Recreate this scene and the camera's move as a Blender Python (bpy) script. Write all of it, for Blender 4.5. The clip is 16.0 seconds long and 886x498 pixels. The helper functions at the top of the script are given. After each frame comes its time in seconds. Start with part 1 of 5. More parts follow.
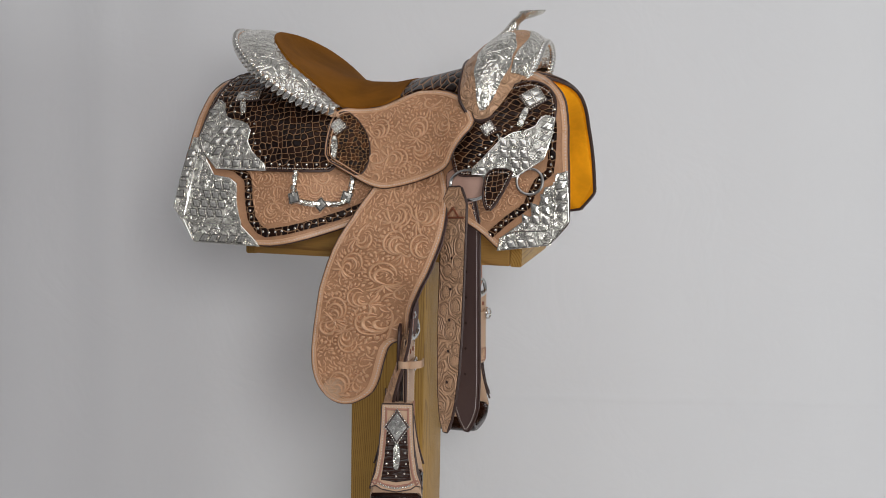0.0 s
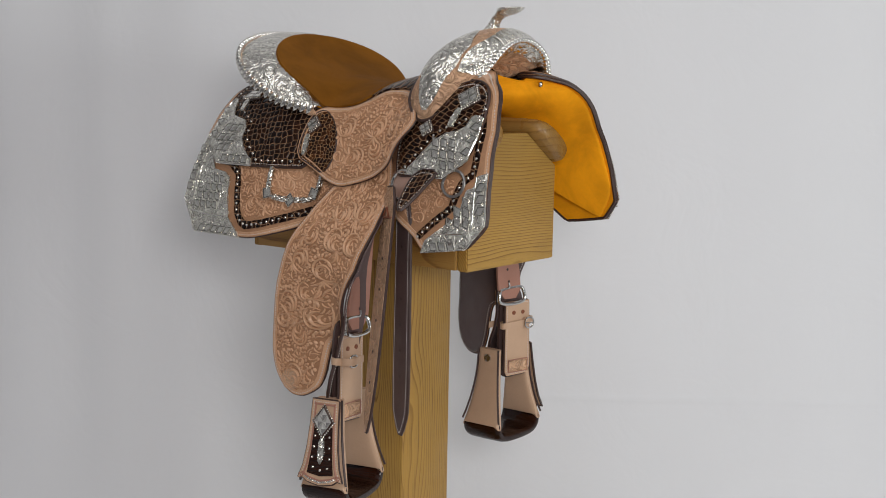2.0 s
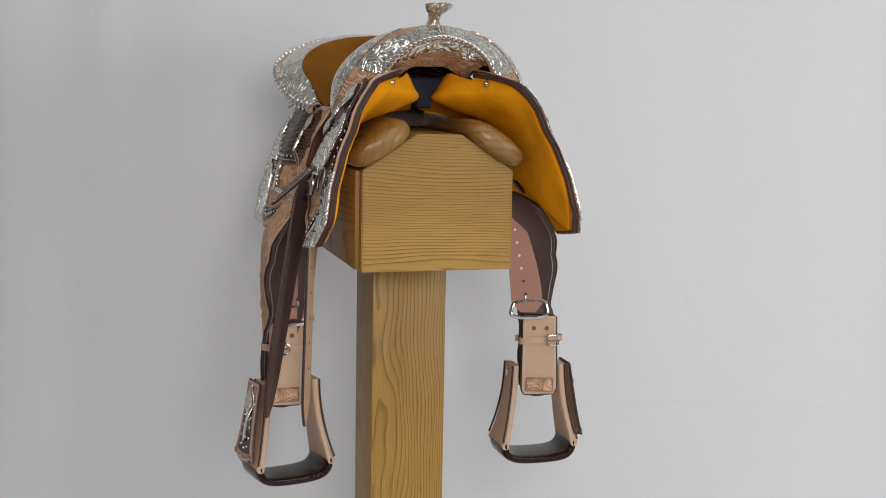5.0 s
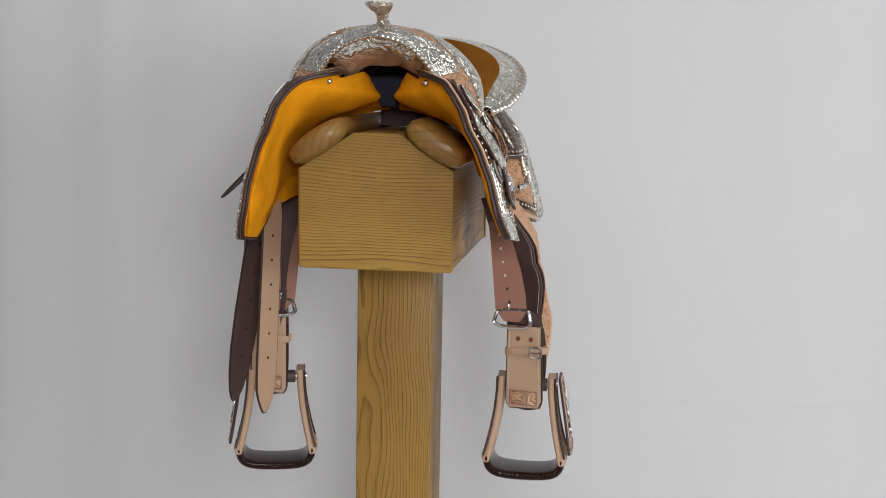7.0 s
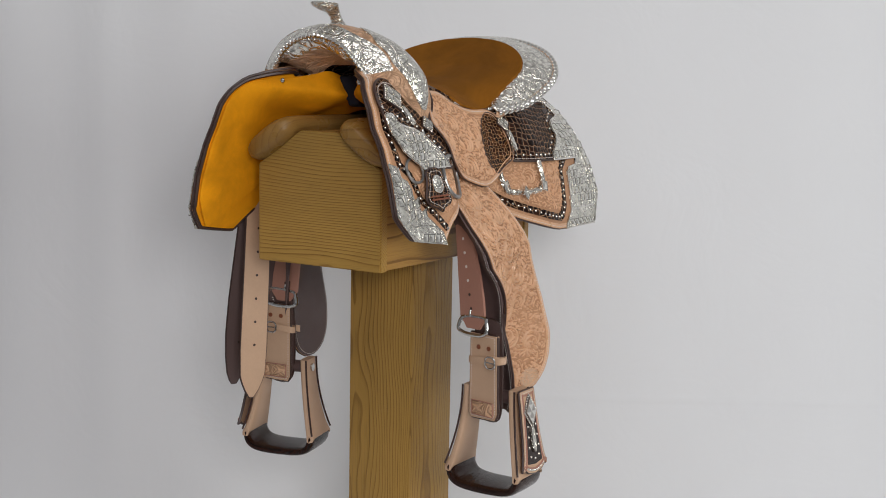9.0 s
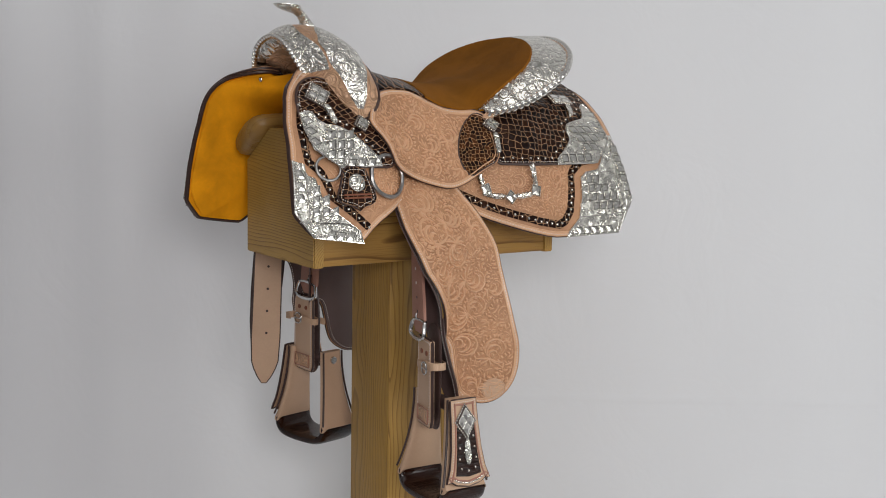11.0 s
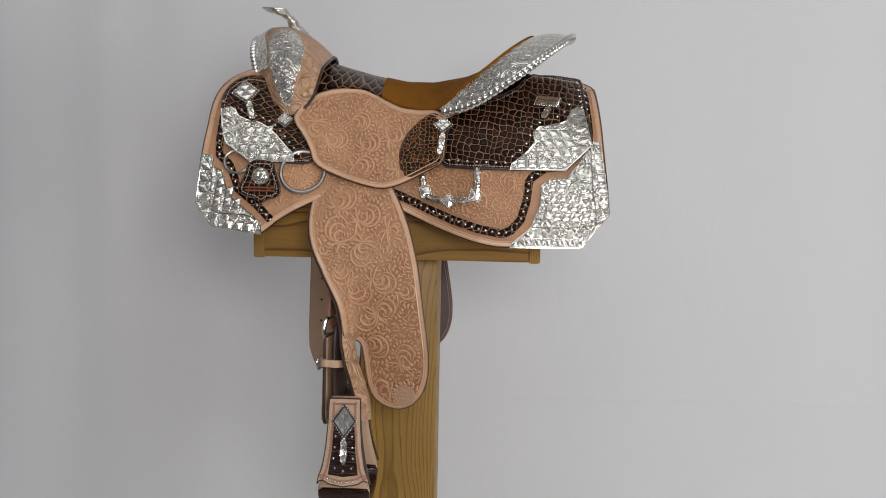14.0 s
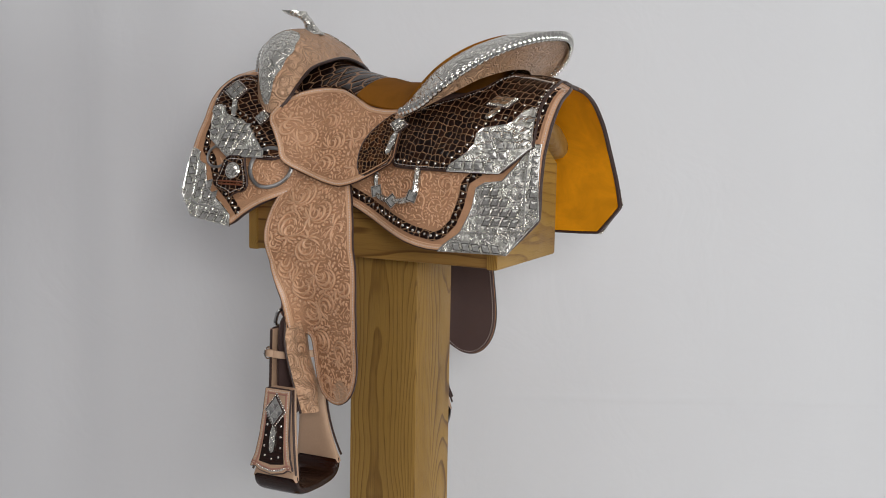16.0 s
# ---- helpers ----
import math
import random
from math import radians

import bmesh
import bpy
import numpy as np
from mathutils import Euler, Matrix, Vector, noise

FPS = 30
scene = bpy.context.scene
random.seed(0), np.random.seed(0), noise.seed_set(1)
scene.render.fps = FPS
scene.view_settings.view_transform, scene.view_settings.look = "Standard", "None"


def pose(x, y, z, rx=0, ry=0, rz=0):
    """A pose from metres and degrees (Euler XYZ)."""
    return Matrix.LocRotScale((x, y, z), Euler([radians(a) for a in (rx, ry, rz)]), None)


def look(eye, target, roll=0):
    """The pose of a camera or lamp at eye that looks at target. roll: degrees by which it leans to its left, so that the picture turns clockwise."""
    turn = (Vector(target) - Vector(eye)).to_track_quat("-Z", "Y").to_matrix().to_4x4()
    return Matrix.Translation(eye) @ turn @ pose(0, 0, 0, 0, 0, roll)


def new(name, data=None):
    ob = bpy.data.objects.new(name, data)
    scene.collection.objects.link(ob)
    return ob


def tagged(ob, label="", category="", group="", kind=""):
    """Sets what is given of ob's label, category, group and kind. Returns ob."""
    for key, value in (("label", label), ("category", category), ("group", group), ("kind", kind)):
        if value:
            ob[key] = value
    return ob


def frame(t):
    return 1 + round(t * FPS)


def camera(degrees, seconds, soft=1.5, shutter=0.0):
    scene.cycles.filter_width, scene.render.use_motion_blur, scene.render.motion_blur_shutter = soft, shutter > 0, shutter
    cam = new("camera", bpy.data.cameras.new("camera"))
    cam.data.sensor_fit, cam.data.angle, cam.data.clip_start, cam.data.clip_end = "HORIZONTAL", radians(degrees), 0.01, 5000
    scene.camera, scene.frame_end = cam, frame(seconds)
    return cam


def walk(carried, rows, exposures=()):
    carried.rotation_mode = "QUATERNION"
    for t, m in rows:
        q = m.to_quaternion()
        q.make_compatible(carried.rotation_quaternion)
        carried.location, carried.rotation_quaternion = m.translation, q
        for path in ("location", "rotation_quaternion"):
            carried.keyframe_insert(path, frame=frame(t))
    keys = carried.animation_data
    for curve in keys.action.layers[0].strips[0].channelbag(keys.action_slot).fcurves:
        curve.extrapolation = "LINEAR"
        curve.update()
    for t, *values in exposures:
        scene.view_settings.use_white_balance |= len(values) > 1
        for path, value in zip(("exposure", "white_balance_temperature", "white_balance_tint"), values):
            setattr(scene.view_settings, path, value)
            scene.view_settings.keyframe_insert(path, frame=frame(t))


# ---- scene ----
# ------------------------------------------------------------------ camera
EYE = 1.35                      # height of the lens; the saddle is built round this level
cam = camera(37.4, 16.0, soft=0.95)
CAM = look((0.079, -2.438, EYE), (0.079, -2.438 + math.cos(radians(7.667)), EYE - math.sin(radians(7.667))), 1.027)
walk(cam, [(0.0, CAM), (16.0, CAM)],
     exposures=[(0.0, -0.63), (1.0, -0.57), (2.0, -0.53), (3.5, -0.50), (7.0, -0.53), (9.0, -0.51), (11.5, -0.60), (12.5, -0.64), (14.5, -0.68), (15.3, -0.58), (16.0, -0.53)])

# ------------------------------------------------------------------ light
world = bpy.data.worlds.new("world")
scene.world = world
world.use_nodes = True
world.node_tree.nodes["Background"].inputs[0].default_value = (0.75, 0.78, 0.85, 1)
world.node_tree.nodes["Background"].inputs[1].default_value = 0.05


def area(name, eye, target, sx, sy, watts, colour):
    lamp = bpy.data.lights.new(name, "AREA")
    lamp.shape, lamp.size, lamp.size_y, lamp.energy, lamp.color = "RECTANGLE", sx, sy, watts, colour
    ob = new(name, lamp)
    ob.matrix_world = look(eye, target)
    return ob


area("key_softbox", (0.60, -3.9, 1.9), (0, 0, 1.2), 1.1, 0.9, 75, (1.0, 0.98, 0.985))
area("side_softbox", (2.3, -1.8, 1.35), (0.1, 0.2, 1.1), 1.0, 1.0, 32, (0.97, 1.0, 0.99))
# unseen fill added overhead to brighten the seat and the left side
area("ceiling_light", (-0.1, -1.3, 2.72), (-0.1, -1.3, 0), 2.2, 0.9, 13, (0.98, 0.97, 1.0))


# ------------------------------------------------------------------ node helpers
class Tree:
    def __init__(self, name):
        self.mat = bpy.data.materials.new(name)
        self.mat.use_nodes = True
        self.nt = self.mat.node_tree
        self.bsdf = self.nt.nodes["Principled BSDF"]
        self.coord = self.nt.nodes.new("ShaderNodeTexCoord").outputs["Object"]

    def node(self, kind, **props):
        n = self.nt.nodes.new(kind)
        for key, value in props.items():
            setattr(n, key, value)
        return n

    def link(self, a, b):
        self.nt.links.new(a, b)

    def put(self, socket, value):
        if hasattr(value, "is_linked"):
            self.link(value, socket)
        else:
            socket.default_value = value

    def math(self, op, a, b=0.0, c=0.0):
        n = self.node("ShaderNodeMath", operation=op)
        for s, v in zip(n.inputs, (a, b, c)):
            self.put(s, v)
        return n.outputs[0]

    def vmath(self, op, a, b=(0, 0, 0)):
        n = self.node("ShaderNodeVectorMath", operation=op)
        self.put(n.inputs[0], a)
        self.put(n.inputs[1], b)
        return n.outputs["Value"] if op in ("LENGTH", "DOT_PRODUCT") else n.outputs[0]

    def noise(self, scale, detail=3.0, rough=0.55, vector=None, distortion=0.0):
        n = self.node("ShaderNodeTexNoise")
        self.link(vector or self.coord, n.inputs["Vector"])
        n.inputs["Scale"].default_value, n.inputs["Detail"].default_value = scale, detail
        n.inputs["Roughness"].default_value, n.inputs["Distortion"].default_value = rough, distortion
        return n.outputs["Fac"]

    def ramp(self, fac, *stops):
        n = self.node("ShaderNodeValToRGB")
        while len(n.color_ramp.elements) < len(stops):
            n.color_ramp.elements.new(0.5)
        for e, (at, col) in zip(n.color_ramp.elements, stops):
            e.position = at
            e.color = (*col, 1) if not isinstance(col, float) else (col, col, col, 1)
        self.link(fac, n.inputs[0])
        return n.outputs[0]

    def mix(self, fac, a, b, blend="MIX"):
        n = self.node("ShaderNodeMix", data_type="RGBA", blend_type=blend)
        self.put(n.inputs["Factor"], fac)
        for s, v in ((n.inputs["A"], a), (n.inputs["B"], b)):
            self.put(s, (*v, 1) if isinstance(v, tuple) and len(v) == 3 else v)
        return n.outputs["Result"]

    def flat(self, sx=1.0, sz=1.0, ox=0.0):
        """The side view's two axes as a plane vector."""
        s = self.node("ShaderNodeSeparateXYZ")
        self.link(self.coord, s.inputs[0])
        c = self.node("ShaderNodeCombineXYZ")
        self.link(self.math("MULTIPLY_ADD", s.outputs[0], sx, ox), c.inputs[0])
        self.link(self.math("MULTIPLY", s.outputs[2], sz), c.inputs[1])
        return c.outputs[0], s

    def bump(self, height, dist, strength=1.0, below=None):
        n = self.node("ShaderNodeBump")
        n.inputs["Strength"].default_value, n.inputs["Distance"].default_value = strength, dist
        self.link(height, n.inputs["Height"])
        if below is not None:
            self.link(below, n.inputs["Normal"])
        return n.outputs[0]

    def done(self, colour=None, rough=None, metal=None, normal=None, coat=None, sheen=None, spec=None):
        b = self.bsdf.inputs
        for key, value in (("Base Color", colour), ("Roughness", rough), ("Metallic", metal), ("Coat Weight", coat), ("Sheen Weight", sheen), ("Specular IOR Level", spec)):
            if value is not None:
                self.put(b[key], (*value, 1) if isinstance(value, tuple) and len(value) == 3 else value)
        if normal is not None:
            self.link(normal, b["Normal"])
        return self.mat


def scrolls(t, scale, lobes=30.0, rays=17.0, side=True):
    """Carved scrolls: in each cell nested crescents spring from one stem, with a scalloped rim and a fan of curled leaves round them. Gives relief and cut lines, 0 to 1."""
    v = t.flat()[0] if side else t.coord
    wob = t.node("ShaderNodeTexNoise", noise_dimensions="3D")
    t.link(v, wob.inputs["Vector"])
    wob.inputs["Scale"].default_value = scale * 0.9
    v = t.vmath("ADD", v, t.vmath("MULTIPLY", t.vmath("SUBTRACT", wob.outputs["Color"], (0.5, 0.5, 0.5)), (0.45 / scale,) * 3))
    vo = t.node("ShaderNodeTexVoronoi", voronoi_dimensions="2D" if side else "3D", feature="F1")
    t.link(v, vo.inputs["Vector"])
    vo.inputs["Scale"].default_value, vo.inputs["Randomness"].default_value = scale, 0.75
    # heading of the crescent, and the stem that it springs from
    u = t.vmath("NORMALIZE", t.vmath("MULTIPLY", t.vmath("SUBTRACT", vo.outputs["Color"], (0.5, 0.5, 0.5)), (1, 1, 0 if side else 1)))
    d = t.vmath("ADD", t.vmath("MULTIPLY", t.vmath("SUBTRACT", v, vo.outputs["Position"]), (scale,) * 3), t.vmath("MULTIPLY", u, (0.40,) * 3))
    r = t.math("MAXIMUM", t.vmath("LENGTH", d), 0.001)
    dot = t.node("ShaderNodeVectorMath", operation="DOT_PRODUCT")
    t.link(d, dot.inputs[0])
    t.link(u, dot.inputs[1])
    along = dot.outputs["Value"]
    phi = t.math("ARCCOSINE", t.math("DIVIDE", along, r))
    q = t.math("DIVIDE", t.math("MULTIPLY", r, r), t.math("MAXIMUM", t.math("MULTIPLY", along, 2.0), 0.0005))
    scal = t.math("ABSOLUTE", t.math("SINE", t.math("MULTIPLY", phi, lobes * 0.5)))
    qs = t.math("MULTIPLY", q, t.math("MULTIPLY_ADD", scal, -0.08, 1.04))
    high = t.ramp(q, (0.0, 0.2), (0.085, 0.15), (0.10, 0.9), (0.165, 0.6), (0.18, 0.15), (0.195, 0.95), (0.25, 0.6), (0.268, 0.1), (0.29, 1.0), (0.36, 0.7))
    cut = t.ramp(q, (0.07, 0.55), (0.088, 0.8), (0.105, 0.0), (0.165, 0.0), (0.18, 0.8), (0.195, 0.0), (0.25, 0.0), (0.268, 0.9), (0.285, 0.0))
    rim = t.ramp(qs, (0.30, 0.0), (0.34, 1.0), (0.405, 1.0), (0.425, 0.0))
    notch = t.math("MULTIPLY", rim, t.ramp(scal, (0.05, 1.0), (0.30, 0.0)))
    edge = t.ramp(qs, (0.395, 0.0), (0.42, 1.0), (0.44, 1.0), (0.47, 0.0))
    out = t.ramp(qs, (0.42, 0.0), (0.44, 1.0))
    # curled leaves and stems outside the crescent
    fan01 = t.math("MULTIPLY_ADD", t.math("SINE", t.math("ADD", t.math("MULTIPLY", phi, rays), t.math("MULTIPLY", r, 9.0))), 0.5, 0.5)
    stem = t.math("ABSOLUTE", t.math("SINE", t.math("DIVIDE", 5.2, t.math("MAXIMUM", q, 0.05))))
    behind = t.ramp(phi, (0.95, 0.0), (1.15, 1.0))
    leaf = t.math("ADD", t.math("MULTIPLY", behind, fan01), t.math("MULTIPLY", t.math("SUBTRACT", 1.0, behind), stem))
    near = t.ramp(r, (0.05, 0.0), (0.20, 1.0))
    leaf_cut = t.math("MULTIPLY", t.math("MULTIPLY", out, near), t.ramp(leaf, (0.10, 1.0), (0.32, 0.0)))
    leaf = t.math("MULTIPLY_ADD", t.math("SUBTRACT", leaf, 0.6), near, 0.6)
    h = t.math("ADD", t.math("MULTIPLY", t.math("SUBTRACT", 1.0, out), t.math("SUBTRACT", high, t.math("MULTIPLY", notch, 0.6))), t.math("MULTIPLY", t.math("MULTIPLY", out, leaf), 0.85))
    h = t.math("SUBTRACT", h, t.math("MULTIPLY", edge, 0.5))
    cut = t.math("MULTIPLY", t.math("MULTIPLY", cut, t.ramp(phi, (0.75, 1.0), (1.15, 0.15))), t.math("SUBTRACT", 1.0, out))
    cut = t.math("MAXIMUM", t.math("MAXIMUM", cut, edge), t.math("MAXIMUM", t.math("MULTIPLY", notch, 0.7), t.math("MULTIPLY", leaf_cut, 0.8)))
    return h, cut


def leather_tooled(name, light=(0.83, 0.50, 0.30), dark=(0.27, 0.125, 0.058), scale=23.0, side=True):
    t = Tree(name)
    h, cut = scrolls(t, scale, side=side)
    tone = t.mix(t.noise(9, 4), light, tuple(c * 0.86 for c in light))
    tone = t.mix(t.math("MULTIPLY", t.ramp(t.noise(34, 3), (0.5, 0.0), (0.62, 1.0)), 0.2), tone, dark)
    # highlight painted on the ridges by height; the cut lines are dark stain
    col = t.mix(t.math("MULTIPLY", cut, 0.40), t.mix(t.math("MULTIPLY", h, 0.9), tuple(c * 0.80 for c in light), tone), dark)
    col = t.mix(t.math("MULTIPLY", t.noise(700, 2), 0.3), col, tuple(c * 0.55 for c in light))
    n = t.bump(t.noise(900, 3), 0.0005, 0.5)
    return t.done(col, t.ramp(t.noise(40), (0.3, 0.34), (0.7, 0.48)), normal=t.bump(h, 0.0030, 1.0, n), spec=0.5)


def leather_ground(name, light, dark):
    """Leather beaten down round the carving: a fine matted grain, stained darker in places."""
    t = Tree(name)
    v = t.node("ShaderNodeTexVoronoi", feature="F1")
    t.link(t.coord, v.inputs["Vector"])
    v.inputs["Scale"].default_value = 620.0
    pit = t.ramp(v.outputs["Distance"], (0.15, 1.0), (0.5, 0.0))
    col = t.mix(t.ramp(t.noise(16, 4), (0.35, 0.0), (0.65, 1.0)), light, tuple(0.5 * (p + q) for p, q in zip(light, dark)))
    col = t.mix(t.math("MULTIPLY", pit, 0.5), col, dark)
    return t.done(col, t.ramp(t.noise(40), (0.3, 0.42), (0.7, 0.55)), normal=t.bump(pit, -0.0006, 0.7), spec=0.4)


def leather_carved(name, light, dark):
    t = Tree(name)
    col = t.mix(t.ramp(t.noise(12, 5), (0.35, 0.0), (0.68, 1.0)), light, tuple(0.62 * p + 0.38 * q for p, q in zip(light, dark)))
    col = t.mix(t.math("MULTIPLY", t.noise(420, 3), 0.35), col, dark)
    return t.done(col, t.ramp(t.noise(50), (0.3, 0.24), (0.7, 0.38)), normal=t.bump(t.noise(900, 3), 0.0004, 0.5), spec=0.6)


def leather_plain(name, base, rough=0.5, vary=0.75, grain=900):
    t = Tree(name)
    col = t.mix(t.noise(14, 5), base, tuple(c * vary for c in base))
    col = t.mix(t.math("MULTIPLY", t.noise(300, 3), 0.35), col, tuple(c * 0.6 for c in base))
    return t.done(col, t.ramp(t.noise(30), (0.3, rough - 0.08), (0.7, rough + 0.08)), normal=t.bump(t.noise(grain, 4), 0.0005, 0.6))


def croc(name, sx, sz, rand=0.6, dark=(0.009, 0.0042, 0.0034), warm=(0.048, 0.017, 0.007), seam=(0.33, 0.185, 0.10), tilt=0.0):
    t = Tree(name)
    v, sep = t.flat(sx, sz)
    m = t.node("ShaderNodeMapping")
    t.link(v, m.inputs[0])
    m.inputs["Rotation"].default_value[2] = radians(tilt)
    wob = t.node("ShaderNodeTexNoise")
    t.link(m.outputs[0], wob.inputs["Vector"])
    wob.inputs["Scale"].default_value = 0.32
    v = t.vmath("ADD", m.outputs[0], t.vmath("MULTIPLY", wob.outputs["Color"], (1.7, 1.7, 0)))
    e = t.node("ShaderNodeTexVoronoi", voronoi_dimensions="2D", feature="DISTANCE_TO_EDGE")
    f = t.node("ShaderNodeTexVoronoi", voronoi_dimensions="2D", feature="F1")
    for n in (e, f):
        t.link(v, n.inputs["Vector"])
        n.inputs["Scale"].default_value, n.inputs["Randomness"].default_value = 1.0, rand
    c = t.node("ShaderNodeSeparateColor")
    t.link(f.outputs["Color"], c.inputs[0])
    scale_col = t.mix(t.math("POWER", c.outputs[0], 2.4), dark, warm)
    scale_col = t.mix(t.math("MULTIPLY", t.noise(22, 4), 0.7), scale_col, dark)
    line = t.ramp(e.outputs["Distance"], (0.030, 1.0), (0.062, 0.0))
    h = t.ramp(e.outputs["Distance"], (0.02, 0.0), (0.24, 1.0))
    return t.done(t.mix(line, scale_col, seam), t.mix(line, (0.24, 0.24, 0.24), (0.55, 0.55, 0.55)), normal=t.bump(h, 0.0020, 0.8), spec=0.14)


def silver(name, scale=55.0, rough=0.25, depth=0.0014, side=True, base=(0.86, 0.835, 0.765)):
    t = Tree(name)
    h, cut = scrolls(t, scale, 14.0, 9.0, side)
    col = t.mix(t.math("MULTIPLY", cut, 0.58), base, (0.24, 0.22, 0.18))
    n = t.bump(t.noise(500, 3), 0.0005, 0.5)
    return t.done(col, t.ramp(t.noise(60), (0.3, rough - 0.06), (0.7, rough + 0.08)), 1.0, t.bump(h, depth, 0.9, n))


def metal_plain(name, base, rough):
    t = Tree(name)
    return t.done(t.mix(t.noise(80, 4), base, tuple(c * 0.75 for c in base)), t.ramp(t.noise(120), (0.3, rough - 0.06), (0.7, rough + 0.1)), 1.0, t.bump(t.noise(260, 3), 0.0003, 0.4))


def wood(name, light, dark, axis, pith, spacing=0.005, rough=0.45, coat=0.06, wander=0.016, spec=0.3):
    """Sawn timber: growth rings round a wandering pith that runs along one axis, and fine pores along the same axis."""
    t = Tree(name)
    k = "xyz".index(axis)
    m = t.node("ShaderNodeMapping")
    info = t.node("ShaderNodeObjectInfo")
    shift = t.vmath("MULTIPLY", t.vmath("ADD", info.outputs["Random"], (0, 0, 0)), (3.0, 5.0, 4.0))
    t.link(t.vmath("ADD", t.coord, shift), m.inputs[0])
    stretch = [1.0, 1.0, 1.0]
    stretch[k] = 0.30
    m.inputs["Scale"].default_value = stretch
    wob = t.node("ShaderNodeTexNoise")
    t.link(m.outputs[0], wob.inputs["Vector"])
    wob.inputs["Scale"].default_value, wob.inputs["Detail"].default_value, wob.inputs["Roughness"].default_value = 7.0, 2.5, 0.42
    centre = [0.0, 0.0, 0.0]
    a, b = [q for q in range(3) if q != k]
    centre[a], centre[b] = pith
    keep = [1.0, 1.0, 1.0]
    keep[k] = 0.0
    d = t.vmath("SUBTRACT", t.coord, tuple(centre))
    d = t.vmath("ADD", d, t.vmath("MULTIPLY", t.vmath("SUBTRACT", wob.outputs["Color"], (0.5, 0.5, 0.5)), (wander * 4,) * 3))
    r = t.vmath("LENGTH", t.vmath("MULTIPLY", d, tuple(keep)))
    wav = t.math("FRACT", t.math("DIVIDE", r, spacing))
    ring = t.ramp(wav, (0.0, 0.0), (0.50, 0.08), (0.74, 0.35), (0.86, 1.0), (0.94, 1.0), (1.0, 0.0))
    m2 = t.node("ShaderNodeMapping")
    t.link(t.coord, m2.inputs[0])
    fine = [520.0, 520.0, 520.0]
    fine[k] = 16.0
    m2.inputs["Scale"].default_value = fine
    pores = t.ramp(t.noise(1.0, 3, 0.6, m2.outputs[0]), (0.36, 1.0), (0.5, 0.0))
    tone = t.mix(t.ramp(t.noise(5, 4, 0.55, m.outputs[0]), (0.38, 0.0), (0.66, 1.0)), light, tuple(c * 0.74 for c in light))
    strength = t.ramp(t.noise(4, 2, 0.5, m.outputs[0]), (0.35, 0.42), (0.62, 1.0))
    col = t.mix(t.math("MULTIPLY", ring, strength), tone, dark)
    col = t.mix(t.math("MULTIPLY", t.math("MULTIPLY", pores, t.math("MULTIPLY_ADD", ring, 0.5, 0.25)), 0.7), col, tuple(c * 0.6 for c in dark))
    h = t.math("ADD", t.math("MULTIPLY", pores, -0.6), t.math("MULTIPLY", ring, -0.4))
    t.bsdf.inputs["Coat Roughness"].default_value = 0.3
    return t.done(col, t.ramp(t.noise(20), (0.3, rough - 0.06), (0.7, rough + 0.08)), normal=t.bump(h, 0.0005, 0.5), coat=coat, spec=spec)


def suede(name, base, blotch=0.6, rough=0.95):
    t = Tree(name)
    col = t.mix(t.ramp(t.noise(11, 5, 0.6, distortion=0.6), (0.4, 0.0), (0.68, 1.0)), base, tuple(c * blotch for c in base))
    col = t.mix(t.math("MULTIPLY", t.noise(170, 3), 0.4), col, tuple(c * 0.72 for c in base))
    return t.done(col, rough, normal=t.bump(t.noise(650, 4), 0.0008, 0.6), spec=0.15)


def paper(name, base):
    t = Tree(name)
    m = t.node("ShaderNodeMapping")
    t.link(t.coord, m.inputs[0])
    m.inputs["Scale"].default_value = (2.2, 1.0, 0.6)
    folds = t.noise(1.0, 3, 0.5, m.outputs[0])
    col = t.mix(t.noise(3, 4), base, tuple(c * 0.965 for c in base))
    return t.done(col, 0.85, normal=t.bump(folds, 0.03, 0.4, t.bump(t.noise(4.5, 4, 0.55, distortion=0.8), 0.010, 0.35, t.bump(t.noise(300, 3), 0.0003, 0.4))), spec=0.2)


TOOLED_FINE = leather_tooled("tooled_tan_leather_fine", scale=40.0, side=False)
GROUND = leather_ground("matted_tan_leather", (0.56, 0.305, 0.165), (0.26, 0.120, 0.056))
CARVED = leather_carved("carved_tan_leather", (0.72, 0.430, 0.255), (0.46, 0.250, 0.135))
TAN = leather_plain("plain_tan_leather", (0.66, 0.43, 0.28))
PLAIN_PINK = leather_plain("plain_pinkish_leather", (0.58, 0.36, 0.28))
PINK = leather_plain("flesh_side_leather", (0.46, 0.22, 0.155), 0.6)
BROWN = leather_plain("dark_brown_leather", (0.125, 0.077, 0.070), 0.5)
EDGE = leather_plain("burnished_edge", (0.055, 0.026, 0.020), 0.4)
NAVY = leather_plain("navy_felt", (0.012, 0.014, 0.03), 0.9)
RED_THONG = leather_plain("red_brown_thong", (0.26, 0.075, 0.03), 0.5)
CROC_BIG = croc("croc_large_scales", 94, 100, 0.42, tilt=-8)
CROC_SMALL = croc("croc_small_scales", 135, 155, 0.8, warm=(0.15, 0.052, 0.017), seam=(0.50, 0.27, 0.125))
CROC_FRONT = croc("croc_front_scales", 66, 135, 0.35, tilt=30, warm=(0.07, 0.025, 0.010))
CROC_BAND = croc("croc_band_scales", 80, 80, 0.5)
SILVER = silver("engraved_silver")
SILVER_FINE = silver("engraved_silver_round", 44.0, 0.19, 0.0015, False)
SILVER_BRIGHT = metal_plain("bright_silver", (0.92, 0.895, 0.84), 0.13)
